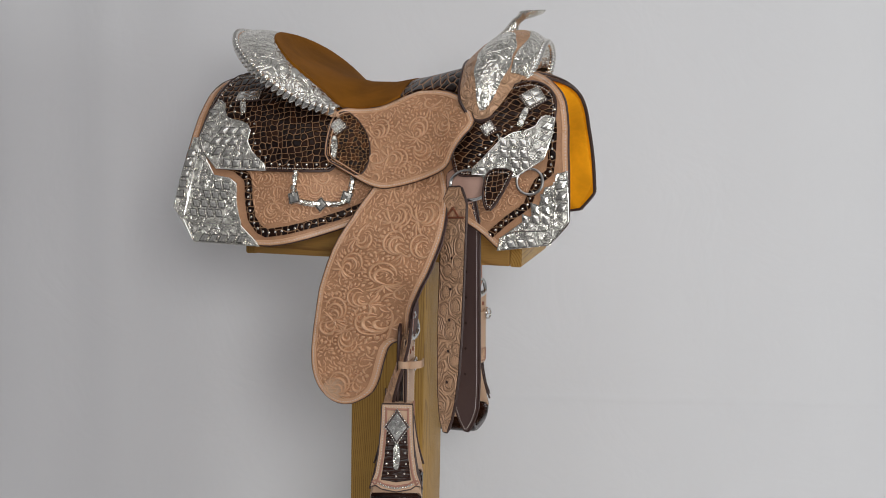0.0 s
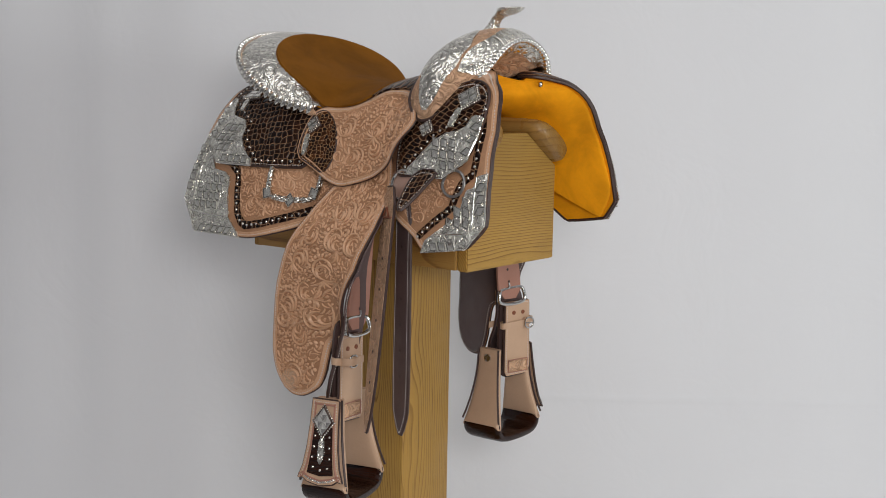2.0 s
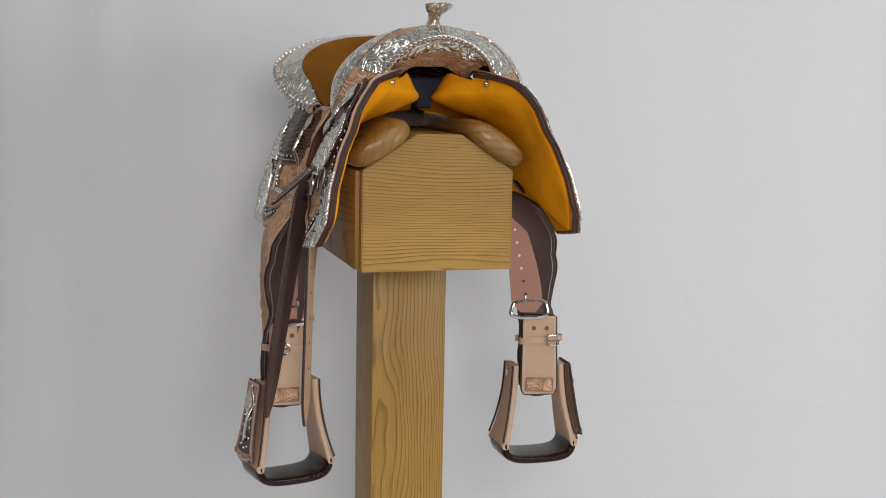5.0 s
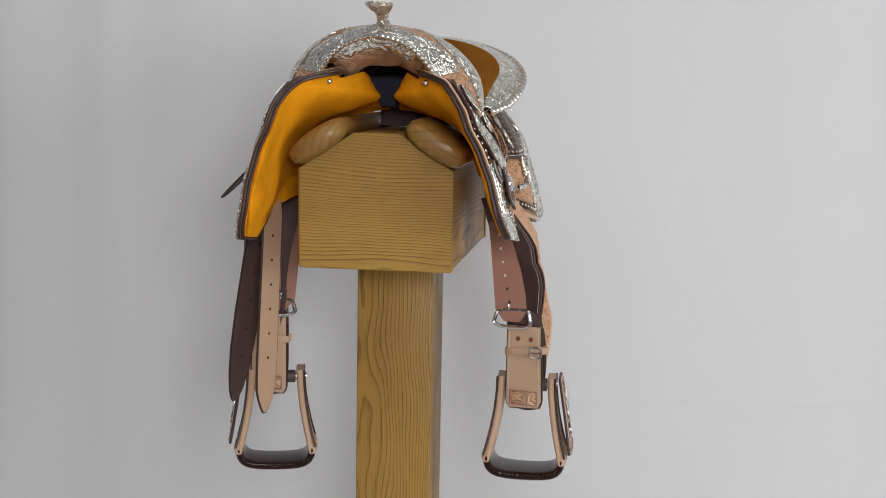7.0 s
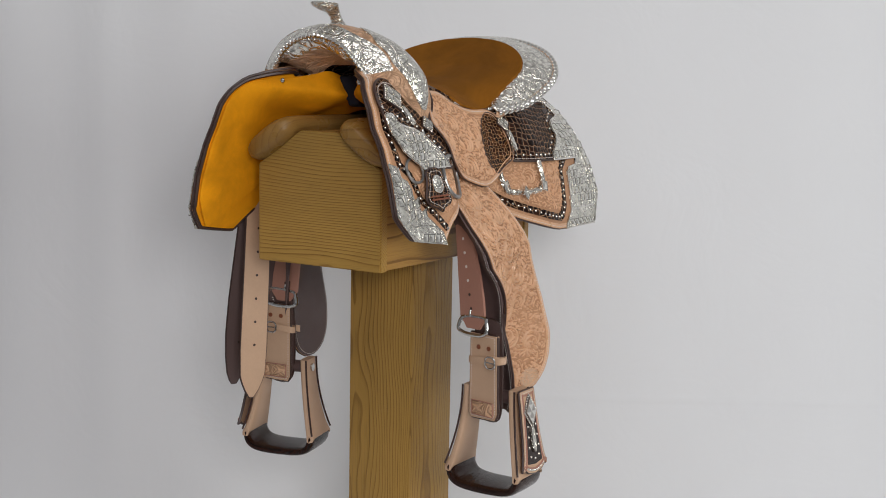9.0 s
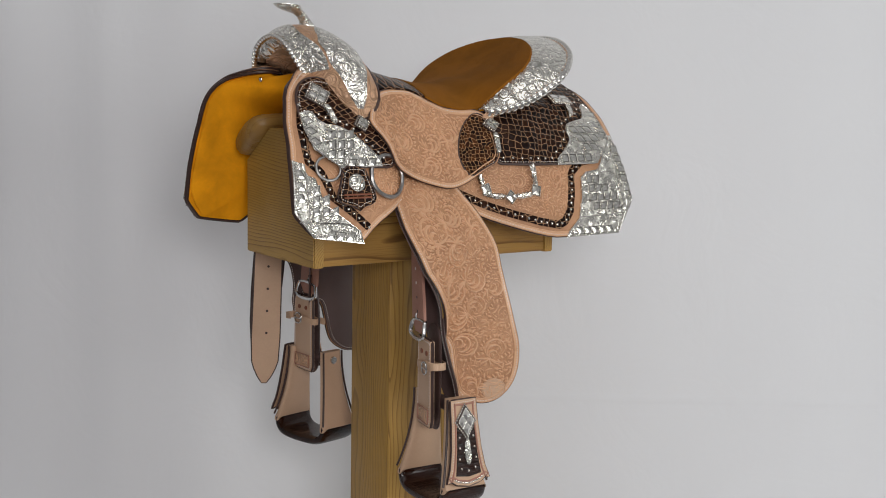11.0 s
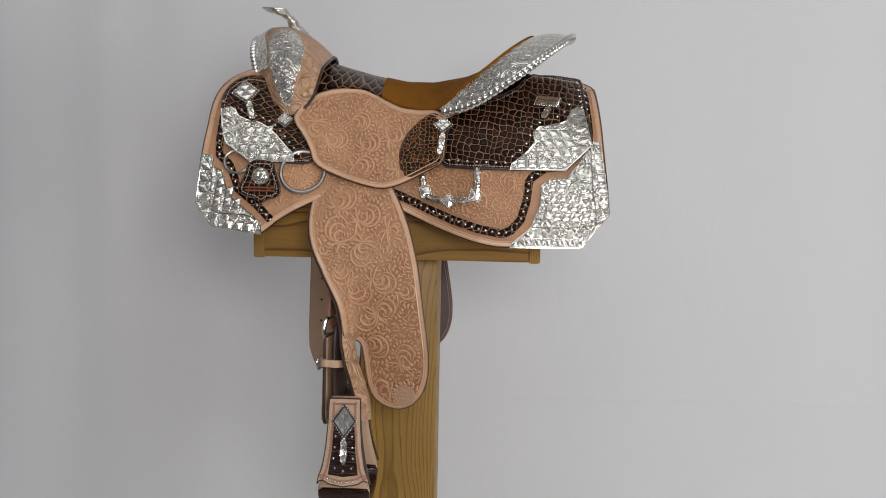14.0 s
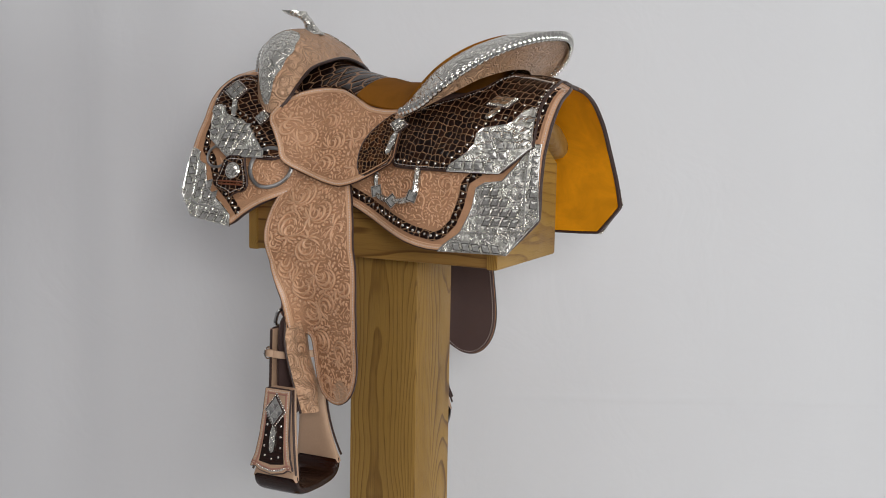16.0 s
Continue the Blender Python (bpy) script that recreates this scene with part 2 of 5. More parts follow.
SILVER_FACET = metal_plain("facet_silver", (0.91, 0.885, 0.82), 0.21)
# darker metal for the groove inside each facet's rim
GROOVE_DARK = metal_plain("dark_groove", (0.16, 0.148, 0.128), 0.4)
STUD = metal_plain("studs_silver", (0.80, 0.76, 0.70), 0.16)
STEEL = metal_plain("nickel_buckle", (0.70, 0.69, 0.67), 0.2)
DULL = metal_plain("dull_ring", (0.42, 0.41, 0.40), 0.32)
SUEDE = suede("golden_brown_suede", (0.26, 0.098, 0.009), 0.66)
LINING = suede("orange_yellow_lining", (0.95, 0.375, 0.006), 0.66, 0.8)
THREAD = leather_plain("pale_thread", (0.82, 0.74, 0.68), 0.8)
OAK_X = wood("oak_lengthways", (0.40, 0.220, 0.055), (0.17, 0.078, 0.018), "x", (0.02, EYE - 0.30), 0.0042, wander=0.009)
OAK_Y = wood("oak_crossways", (0.45, 0.264, 0.060), (0.21, 0.100, 0.021), "y", (0.185, EYE - 0.345), 0.0046, wander=0.013)
OAK_Z = wood("oak_upright", (0.43, 0.246, 0.056), (0.16, 0.074, 0.015), "z", (0.005, -0.046), 0.0038, wander=0.014)
BAR_WOOD = wood("lacquered_bar", (0.31, 0.172, 0.046), (0.21, 0.105, 0.026), "x", (0.10, -0.20), 0.013, 0.30, 0.15)
TREAD_WOOD = wood("dark_lacquered_wood", (0.026, 0.007, 0.003), (0.003, 0.0015, 0.0015), "y", (0.03, -0.66), 0.011, 0.10, 0.0, 0.03, 0.35)
PAPER = paper("grey_white_paper", (0.797, 0.798, 0.808))
FLOOR_MAT = leather_plain("grey_floor", (0.20, 0.20, 0.21), 0.6)
# grey set for the bounce light and the reflections in the silver
WALL_MAT = leather_plain("grey_bounce", (0.60, 0.60, 0.605), 0.7, 0.95)


# ------------------------------------------------------------------ mesh helpers
def part(name, bm, material, parent=None, label="", smooth=True):
    me = bpy.data.meshes.new(name)
    bmesh.ops.recalc_face_normals(bm, faces=bm.faces[:])
    for f in bm.faces:
        f.smooth = smooth
    if smooth:
        for e in bm.edges:
            if len(e.link_faces) == 2 and e.calc_face_angle(0) > 0.7:
                e.smooth = False
    bm.to_mesh(me)
    bm.free()
    me.materials.append(material)
    ob = new(name, me)
    ob.parent = parent
    if label:
        tagged(ob, label)
    return ob


def share(name, me, parent, matrix):
    ob = new(name, me)
    ob.parent = parent
    ob.matrix_basis = matrix
    return ob


def chaikin(pts, times=2, closed=True):
    for _ in range(times):
        out = [] if closed else [pts[0]]
        n = len(pts)
        for i in range(n if closed else n - 1):
            a, b = pts[i], pts[(i + 1) % n]
            out.append(tuple(0.75 * p + 0.25 * q for p, q in zip(a, b)))
            out.append(tuple(0.25 * p + 0.75 * q for p, q in zip(a, b)))
        if not closed:
            out.append(pts[-1])
        pts = out
    return pts


def resample(pts, step, closed=False):
    p = np.array(list(pts) + ([pts[0]] if closed else []), float)
    s = np.concatenate([[0], np.cumsum(np.linalg.norm(np.diff(p, axis=0), axis=1))])
    n = max(2, int(round(s[-1] / step)))
    u = np.linspace(0, s[-1], n + 1)
    if closed:
        u = u[:-1]
    return np.stack([np.interp(u, s, p[:, k]) for k in range(p.shape[1])], 1)


def inset(pts, d, closed=True):
    """Moves a plane outline inwards by d (an open line: to its right-hand side)."""
    p = np.array(pts, float)
    if closed:
        a, b = np.roll(p, 1, 0), np.roll(p, -1, 0)
    else:
        a, b = np.vstack([p[:1], p[:-1]]), np.vstack([p[1:], p[-1:]])
    t = b - a
    t /= np.linalg.norm(t, axis=1)[:, None] + 1e-9
    n = np.stack([t[:, 1], -t[:, 0]], 1)
    if closed:
        x, z = p[:, 0], p[:, 1]
        if np.sum(x * np.roll(z, -1) - z * np.roll(x, -1)) > 0:
            n = -n
    return p + n * d


def tube(path, r, closed=False, seg=7, bm=None, flat=1.0):
    """A round rod along a path."""
    bm = bm or bmesh.new()
    p = [Vector(q) for q in path]
    n, rings = len(p), []
    last = None
    for i in range(n):
        a = p[i - 1] if (closed or i) else p[0]
        b = p[(i + 1) % n] if (closed or i < n - 1) else p[-1]
        t = (b - a).normalized()
        ref = last if last is not None else (Vector((0, 0, 1)) if abs(t.z) < 0.9 else Vector((1, 0, 0)))
        u = (ref - t * ref.dot(t)).normalized()
        w = t.cross(u)
        last = u
        rr = r[i] if isinstance(r, (list, tuple)) else r
        rings.append([bm.verts.new(p[i] + (u * math.cos(k * math.tau / seg) * flat + w * math.sin(k * math.tau / seg)) * rr) for k in range(seg)])
    for i in range(n if closed else n - 1):
        a, b = rings[i], rings[(i + 1) % n]
        for k in range(seg):
            bm.faces.new((a[k], a[(k + 1) % seg], b[(k + 1) % seg], b[k]))
    if not closed:
        bm.faces.new(rings[0][::-1])
        bm.faces.new(rings[-1])
    return bm


def loft(rows, closed_u=False, bm=None):
    bm = bm or bmesh.new()
    v = [[bm.verts.new(q) for q in row] for row in rows]
    for i in range(len(v) - 1):
        n = len(v[i])
        for k in range(n if closed_u else n - 1):
            bm.faces.new((v[i][k], v[i][(k + 1) % n], v[i + 1][(k + 1) % n], v[i + 1][k]))
    return bm


def thicken(bm, d):
    bmesh.ops.recalc_face_normals(bm, faces=bm.faces[:])
    bmesh.ops.solidify(bm, geom=bm.faces[:], thickness=d)
    return bm


def box(x0, x1, y0, y1, z0, z1, bevel=0.002, bm=None, segs=2):
    bm = bm or bmesh.new()
    made = bmesh.ops.create_cube(bm, size=1.0)["verts"]
    for v in made:
        v.co = Vector(((x0 + x1) / 2 + v.co.x * (x1 - x0), (y0 + y1) / 2 + v.co.y * (y1 - y0), (z0 + z1) / 2 + v.co.z * (z1 - z0)))
    if bevel:
        edges = list({e for v in made for e in v.link_edges})
        bmesh.ops.bevel(bm, geom=edges, offset=bevel, segments=segs, affect="EDGES", profile=0.5)
    return bm


def catmull(pts, n):
    p = np.array(pts, float)
    u = np.arange(len(p))
    out = []
    for q in np.linspace(0, len(p) - 1, n):
        i = min(int(q), len(p) - 2)
        f = q - i
        a, b, c, d = p[max(i - 1, 0)], p[i], p[i + 1], p[min(i + 2, len(p) - 1)]
        out.append(0.5 * (2 * b + (c - a) * f + (2 * a - 5 * b + 4 * c - d) * f * f + (3 * b - a - 3 * c + d) * f ** 3))
    return np.array(out)


# ------------------------------------------------------------------ the saddle's side form
SIDE_Z = [-0.90, -0.33, -0.28, -0.22, -0.17, -0.12, -0.09, -0.06, -0.036, -0.018, -0.006, 0.004, 0.010, 0.013]
SIDE_Y = [0.285, 0.245, 0.233, 0.214, 0.201, 0.181, 0.163, 0.142, 0.118, 0.096, 0.074, 0.048, 0.022, 0.0]
FALL_Z = [-0.90, -0.60, -0.55, -0.40, -0.30, -0.28, -0.24, -0.20, -0.148, -0.09]
FALL_Y = [0.30, 0.250, 0.247, 0.252, 0.245, 0.237, 0.212, 0.181, 0.154, 0.124]


def side_form(x, z):
    """Half the width of the skirts at a height; the front flares a little, the waist under the rider is narrow, the spine sinks to the rear."""
    flare = 0.030 * min(max((x - 0.15) / 0.1, 0), 1) * min(max(1 + z / 0.09, 0), 1) * min(max((0.006 - z) / 0.02, 0), 1)
    ease = [q * q * (3 - 2 * q) for q in (min(max((x + 0.155) / 0.125, 0), 1), min(max((0.17 - x) / 0.09, 0), 1))]
    waist = 0.037 * ease[0] * ease[1] * min(max(-z / 0.05, 0), 1)
    sink = 0.35 * max(0.0, -0.24 - x) * min(max(1 + z / 0.2, 0), 1)
    return float(np.interp(z + sink, SIDE_Z, SIDE_Y)) + flare - waist


def jockey_form(x, z):
    """The seat jockeys, level on both sides; the lower edge lies over the fender."""
    return side_form(x, z) + 0.004 * min(max((-0.150 - z) / 0.03, 0), 1)


def fall_form(x, z):
    """The fenders, which hang outside the skirts."""
    low = min(max((-0.33 - z) / 0.13, 0), 1)
    curl = 0.12 * max(0.0, x) * min(max((-0.20 - z) / 0.12, 0), 1) * (1 - low)
    return float(np.interp(z, FALL_Z, FALL_Y)) + curl - 0.44 * (x + 0.008) * low + 2.3 * max(0.0, x - 0.058) * low * min(max((z + 0.50) / 0.03, 0), 1)


def on(form, side, x, z, off=0.0):
    """A point of a form, lifted off it."""
    y = form(x, z) * (0.985 + 0.09 * x if side < 0 and form is side_form else 1.0)
    s = (form(x, z + 0.004) - form(x, z - 0.004)) / 0.008
    k = 1 / math.sqrt(1 + s * s)
    b = min(max((z + 0.03) / 0.03, 0), 1)
    if side < 0 and form is side_form:
        y -= 0.016 * min(max((x - 0.05) / 0.15, 0), 1) * min(max((-z - 0.1) / 0.12, 0), 1)
        x += 0.010
    if side < 0 and form is fall_form:
        low = min(max((-0.33 - z) / 0.13, 0), 1)
        fore = min(max((x - 0.02) / 0.045, 0), 1)
        y += 0.40 * (x + 0.008) * low * (1 - fore) - (0.010 - 0.006 * fore) * low
        x += (0.028 * fore - 0.018) * min(max((-0.25 - z) / 0.12, 0), 1)
    elif form is fall_form:
        y += 0.010 * min(max((x - 0.03) / 0.04, 0), 1) * min(max((-0.33 - z) / 0.1, 0), 1)
    if form is side_form:
        z -= 0.024 * min(max((-0.13 - x) / 0.08, 0), 1) * (1 - min(max((-0.25 - x) / 0.07, 0), 1)) * min(max((z + 0.06) / 0.05, 0), 1)
    drop = 0.014 * min(max((-z - 0.05) / 0.08, 0), 1) if side < 0 and form is side_form else 0.0
    return Vector((x, side * (y + off * (1 - b + b * k)), z - off * s * k * b - drop))


def seat_at(form, side, x, z, off, turn=0.0, scale=(1, 1, 1)):
    """The pose of a small thing set on a form: its z away from the form, its x along the form's x turned by degrees."""
    p = on(form, side, x, z, off)
    up = (on(form, side, x, z + 0.002) - on(form, side, x, z - 0.002)).normalized()
    ex = Vector((1, 0, 0))
    c, s = math.cos(radians(turn)), math.sin(radians(turn))
    ax = ex * c + up * s
    nrm = (ex.cross(up) * -side).normalized()
    if nrm.y * side < 0:
        nrm = -nrm
    ay = nrm.cross(ax)
    return Matrix.Translation(p) @ Matrix((ax, ay, nrm)).transposed().to_4x4() @ Matrix.Diagonal((*scale, 1))


def panel_bm(pts, form, side, off, thick, x_step=0.012):
    """A sheet of leather or metal cut to an outline in the side view and bent over the form."""
    flat = bmesh.new()
    flat.faces.new([flat.verts.new((x, 0, z)) for x, z in pts])
    zs, xs = [p[1] for p in pts], [p[0] for p in pts]
    z = min(zs)
    while z < max(zs):
        z += 0.012 if z < -0.10 else (0.007 if z < -0.03 else 0.0035)
        bmesh.ops.bisect_plane(flat, geom=flat.verts[:] + flat.edges[:] + flat.faces[:], plane_co=(0, 0, z), plane_no=(0, 0, 1), dist=1e-6)
    x = min(xs)
    while x < max(xs):
        x += x_step
        bmesh.ops.bisect_plane(flat, geom=flat.verts[:] + flat.edges[:] + flat.faces[:], plane_co=(x, 0, 0), plane_no=(1, 0, 0), dist=1e-6)
    bmesh.ops.triangulate(flat, faces=[f for f in flat.faces if len(f.verts) > 4])
    bm = bmesh.new()
    outer = {v: bm.verts.new(on(form, side, v.co.x, v.co.z, off + thick)) for v in flat.verts}
    inner = {v: bm.verts.new(on(form, side, v.co.x, v.co.z, off)) for v in flat.verts}
    for f in flat.faces:
        bm.faces.new([outer[v] for v in f.verts])
        bm.faces.new([inner[v] for v in reversed(f.verts)])
    for e in flat.edges:
        if len(e.link_faces) == 1:
            a, b = e.verts
            bm.faces.new((outer[a], outer[b], inner[b], inner[a]))
    flat.free()
    return bm


def panel(name, pts, material, parent, side, off, thick, form=side_form, label="", edge=0.0, stitch=0.0, border=0.0):
    ob = part(name, panel_bm(pts, form, side, off, thick), material, parent, label)
    if edge:
        ring = [on(form, side, x, z, off + thick * 0.45) for x, z in resample(pts, 0.008, True)]
        part("edge_binding", tube(ring, edge, True, 6), EDGE, ob, "burnished dark brown edge")
    if border:
        line = [tuple(q) for q in inset(resample(pts, 0.006, True), 0.0012)]
        line = line if sum(a[0] * b[1] - b[0] * a[1] for a, b in zip(line, line[1:] + line[:1])) < 0 else line[::-1]
        part("plain_border", band_bm(line + line[:1], form, side, off + thick - 0.0004, 0.0010, border), CARVED, ob, "plain tan border")
        bead = [on(form, side, x, z, off + thick + 0.0004) for x, z in inset(resample(pts, 0.006, True), border + 0.0015)]
        part("border_bead", tube(bead, 0.0013, True, 5), CARVED, ob)
    if stitch:
        part("stitching", stitches(inset(resample(pts, 0.004, True), stitch), form, side, off + thick + (0.0006 if border else 0)), THREAD, ob, "pale thread stitching")
    return ob


def stitches(pts, form, side, off, length=0.0024, pitch=0.0045):
    bm = bmesh.new()
    for a, b in zip(*(lambda q: (q, np.roll(q, -1, 0)))(resample(pts, pitch, True))):
        d = (b - a) / (np.linalg.norm(b - a) + 1e-9)
        m = (a + b) / 2
        n = np.array((-d[1], d[0])) * 0.00055
        h = d * length / 2
        low = [on(form, side, *(m + q), off - 0.0003) for q in (-h - n, h - n, h + n, -h + n)]
        top = [on(form, side, *(m + q * 0.9), off + 0.0006) for q in (-h - n, h - n, h + n, -h + n)]
        lv, tv = [bm.verts.new(q) for q in low], [bm.verts.new(q) for q in top]
        bm.faces.new(tv)
        for k in range(4):
            bm.faces.new((lv[k], lv[(k + 1) % 4], tv[(k + 1) % 4], tv[k]))
    return bm


def band_bm(line, form, side, off, thick, width):
    """A strip of leather along an open line of the side view."""
    a, b = resample(line, 0.006), None
    b = inset(a, width, False)
    rows = []
    for (x0, z0), (x1, z1) in zip(a, b):
        rows.append([on(form, side, x0, z0, off), on(form, side, x0, z0, off + thick), on(form, side, x1, z1, off + thick), on(form, side, x1, z1, off)])
    bm = loft(rows, True)
    bm.faces.new([v for v in bm.verts][:4])
    return bm


def within(poly, x, z):
    a, b = poly, np.roll(poly, -1, 0)
    cross = (a[:, 1] > z) != (b[:, 1] > z)
    at = a[:, 0] + (z - a[:, 1]) / np.where(cross, b[:, 1] - a[:, 1], 1.0) * (b[:, 0] - a[:, 0])
    return bool(np.sum(cross & (x < at)) % 2)


def scroll_strokes(r, hand, rng):
    """One carved acanthus scroll of radius r: nested crescents from one root, a scalloped rim and a spray of leaves. Strokes are (points, width)."""
    out = []
    for rho, w, sweep in ((0.93, 0.21, 285), (0.66, 0.25, 265), (0.38, 0.24, 250)):
        a = np.radians(np.linspace(-80, -80 + sweep, 16))
        shrink = np.linspace(1.0, 0.80, 16) * rho
        out.append((np.stack([np.cos(a) * shrink, np.sin(a) * shrink + rho - 0.92], 1), w))
    for q in np.radians(np.arange(-45, 190, 17.0)):
        p = np.array((math.cos(q), math.sin(q)))
        side = np.array((-p[1], p[0]))
        out.append((np.stack([p * f + side * 0.05 * i for i, f in enumerate((1.04, 1.13, 1.23, 1.32))]), 0.24))
    root = np.array((0.15, -0.95))
    for ang, ln in ((-168, 1.3), (-145, 1.1), (-120, 0.85), (-95, 0.8), (-68, 0.9), (-42, 1.15), (-15, 1.0)):
        ang += rng.uniform(-10, 10)
        bend = rng.uniform(20, 60) * (1 if ang > -95 else -1)
        p, line = root.copy(), [root.copy()]
        for i in range(6):
            h = radians(ang + bend * i / 5)
            p = p + np.array((math.cos(h), math.sin(h))) * ln / 6
            line.append(p.copy())
        out.append((np.array(line), 0.21))
    turn = rng.uniform(0, math.tau)
    c, s = math.cos(turn), math.sin(turn)
    return [(np.stack([(p[:, 0] * c * hand - p[:, 1] * s) * r, (p[:, 0] * s * hand + p[:, 1] * c) * r], 1), w * r) for p, w in out]


def carving(parent, pts, form, side, off, seed, margin=0.009, r=0.0145, hole=None):
    """Floral carving raised from a panel: scrolls spread over its outline, small curled leaves between them."""
    rng = random.Random(seed)
    poly = inset(resample(pts, 0.006, True), margin)
    lo, hi = poly.min(0), poly.max(0)
    gap = None if hole is None else np.array(hole)

    def free(x, z):
        return within(poly, x, z) and not (gap is not None and within(gap, x, z))
    spots, strokes, taken = [], [], set()
    for _ in range(2600):
        x, z = rng.uniform(lo[0], hi[0]), rng.uniform(lo[1], hi[1])
        if free(x, z) and all((x - p) ** 2 + (z - q) ** 2 > (1.95 * r) ** 2 for p, q in spots):
            spots.append((x, z))

    def lay(line, w, share_):
        cells = [(int(p // 0.0016), int(q // 0.0016)) for p, q in line]
        if sum(c in taken for c in cells) > share_ * len(cells) or not all(free(p, q) for p, q in line):
            return
        strokes.append((line, w))
        for p, q in cells:
            taken.update(((p, q), (p + 1, q), (p, q + 1), (p + 1, q + 1)))
    for x, z in spots:
        for line, w in scroll_strokes(r * rng.uniform(0.9, 1.08), rng.choice((-1, 1)), rng):
            lay(line + np.array((x, z)), w, 0.30)
    for _ in range(int(11000 * (hi - lo).prod() / 0.03)):
        x, z, h = rng.uniform(lo[0], hi[0]), rng.uniform(lo[1], hi[1]), rng.uniform(0, math.tau)
        if not free(x, z):
            continue
        bend, ln, line = rng.choice((-1, 1)) * rng.uniform(0.5, 1.9), rng.uniform(0.007, 0.015), []
        for i in range(5):
            line.append((x, z))
            x, z, h = x + math.cos(h) * ln / 4, z + math.sin(h) * ln / 4, h + bend / 4
        lay(np.array(line), 0.0028, 0.10)
    verts, faces = [], []
    for line, w in strokes:
        n, base = len(line), len(verts)
        d = np.gradient(line, axis=0)
        d /= np.linalg.norm(d, axis=1)[:, None] + 1e-9
        for i, (p, q) in enumerate(zip(line, d)):
            f = (0.18 + 0.82 * math.sin(math.pi * (0.10 + 0.86 * i / (n - 1))) ** 0.8) * w * 0.5
            for e, h in ((-1.0, -0.0002), (-0.5, 0.62), (0.05, 0.95), (0.55, 0.55), (1.0, -0.0002)):
                verts.append(on(form, side, float(p[0] - q[1] * f * e), float(p[1] + q[0] * f * e), off + h * f * 2.0 if h > 0 else off - 0.0002))
        for i in range(n - 1):
            for k in range(4):
                a = base + i * 5 + k
                faces.append((a, a + 1, a + 6, a + 5) if side < 0 else (a, a + 5, a + 6, a + 1))
    me = bpy.data.meshes.new("carving")
    me.from_pydata(verts, [], faces)
    me.polygons.foreach_set("use_smooth", [True] * len(me.polygons))
    me.materials.append(CARVED)
    ob = new("carving", me)
    ob.parent = parent
    tagged(ob, "raised floral scrolls carved in tan leather", kind="stuff")
    return ob


def dome_mesh(name, r, h, material, seg=10, rings=4):
    bm = bmesh.new()
    rows = []
    for i in range(rings):
        a = i / rings * math.pi / 2
        rows.append([(r * math.cos(a) * math.cos(k * math.tau / seg), r * math.cos(a) * math.sin(k * math.tau / seg), h * math.sin(a)) for k in range(seg)])
    loft(rows, True, bm)
    tip = bm.verts.new((0, 0, h))
    bm.verts.ensure_lookup_table()
    top = [bm.verts[(rings - 1) * seg + k] for k in range(seg)]
    for k in range(seg):
        bm.faces.new((top[k], top[(k + 1) % seg], tip))
    return mesh_of(name, bm, material, True)


def mesh_of(name, bm, material, smooth=False):
    bmesh.ops.recalc_face_normals(bm, faces=bm.faces[:])
    me = bpy.data.meshes.new(name)
    for f in bm.faces:
        f.smooth = smooth
    bm.to_mesh(me)
    bm.free()
    me.materials.append(material)
    return me


def pyramid_mesh(name, w, h, material, lean=0.0):
    """A square or leaning raised facet with a rim round it."""
    bm = bmesh.new()

    def ring(s, z):
        return [bm.verts.new((x * s * w / 2 + lean * y * s * w / 2, y * s * w / 2, z)) for x, y in ((-1, -1), (1, -1), (1, 1), (-1, 1))]
    rings = [ring(1.0, 0), ring(1.0, h * 0.6), ring(0.90, h * 0.6), ring(0.885, h * 0.1), ring(0.78, h * 0.1), ring(0.76, h * 0.40), ring(0.22, h * 0.85)]
    for i, (a, b) in enumerate(zip(rings, rings[1:])):
        for k in range(4):
            bm.faces.new((a[k], a[(k + 1) % 4], b[(k + 1) % 4], b[k])).material_index = 1 if i in (2, 3) else 0
    bm.faces.new(rings[-1])
    me = mesh_of(name, bm, material)
    me.materials.append(GROOVE_DARK)
    return me


DOT = dome_mesh("stud", 0.0028, 0.0026, STUD)
BEAD = dome_mesh("bead", 0.0017, 0.0020, STUD, 8, 3)
SQUARE = pyramid_mesh("facet", 0.0165, 0.0018, SILVER_FACET)
LOZENGE = pyramid_mesh("lozenge_facet", 0.0165, 0.0018, SILVER_FACET, 0.45)
LOZENGE_BACK = pyramid_mesh("lozenge_facet_back", 0.0165, 0.0018, SILVER_FACET, -0.45)

# ------------------------------------------------------------------ the setting
WALL_Y = 0.62


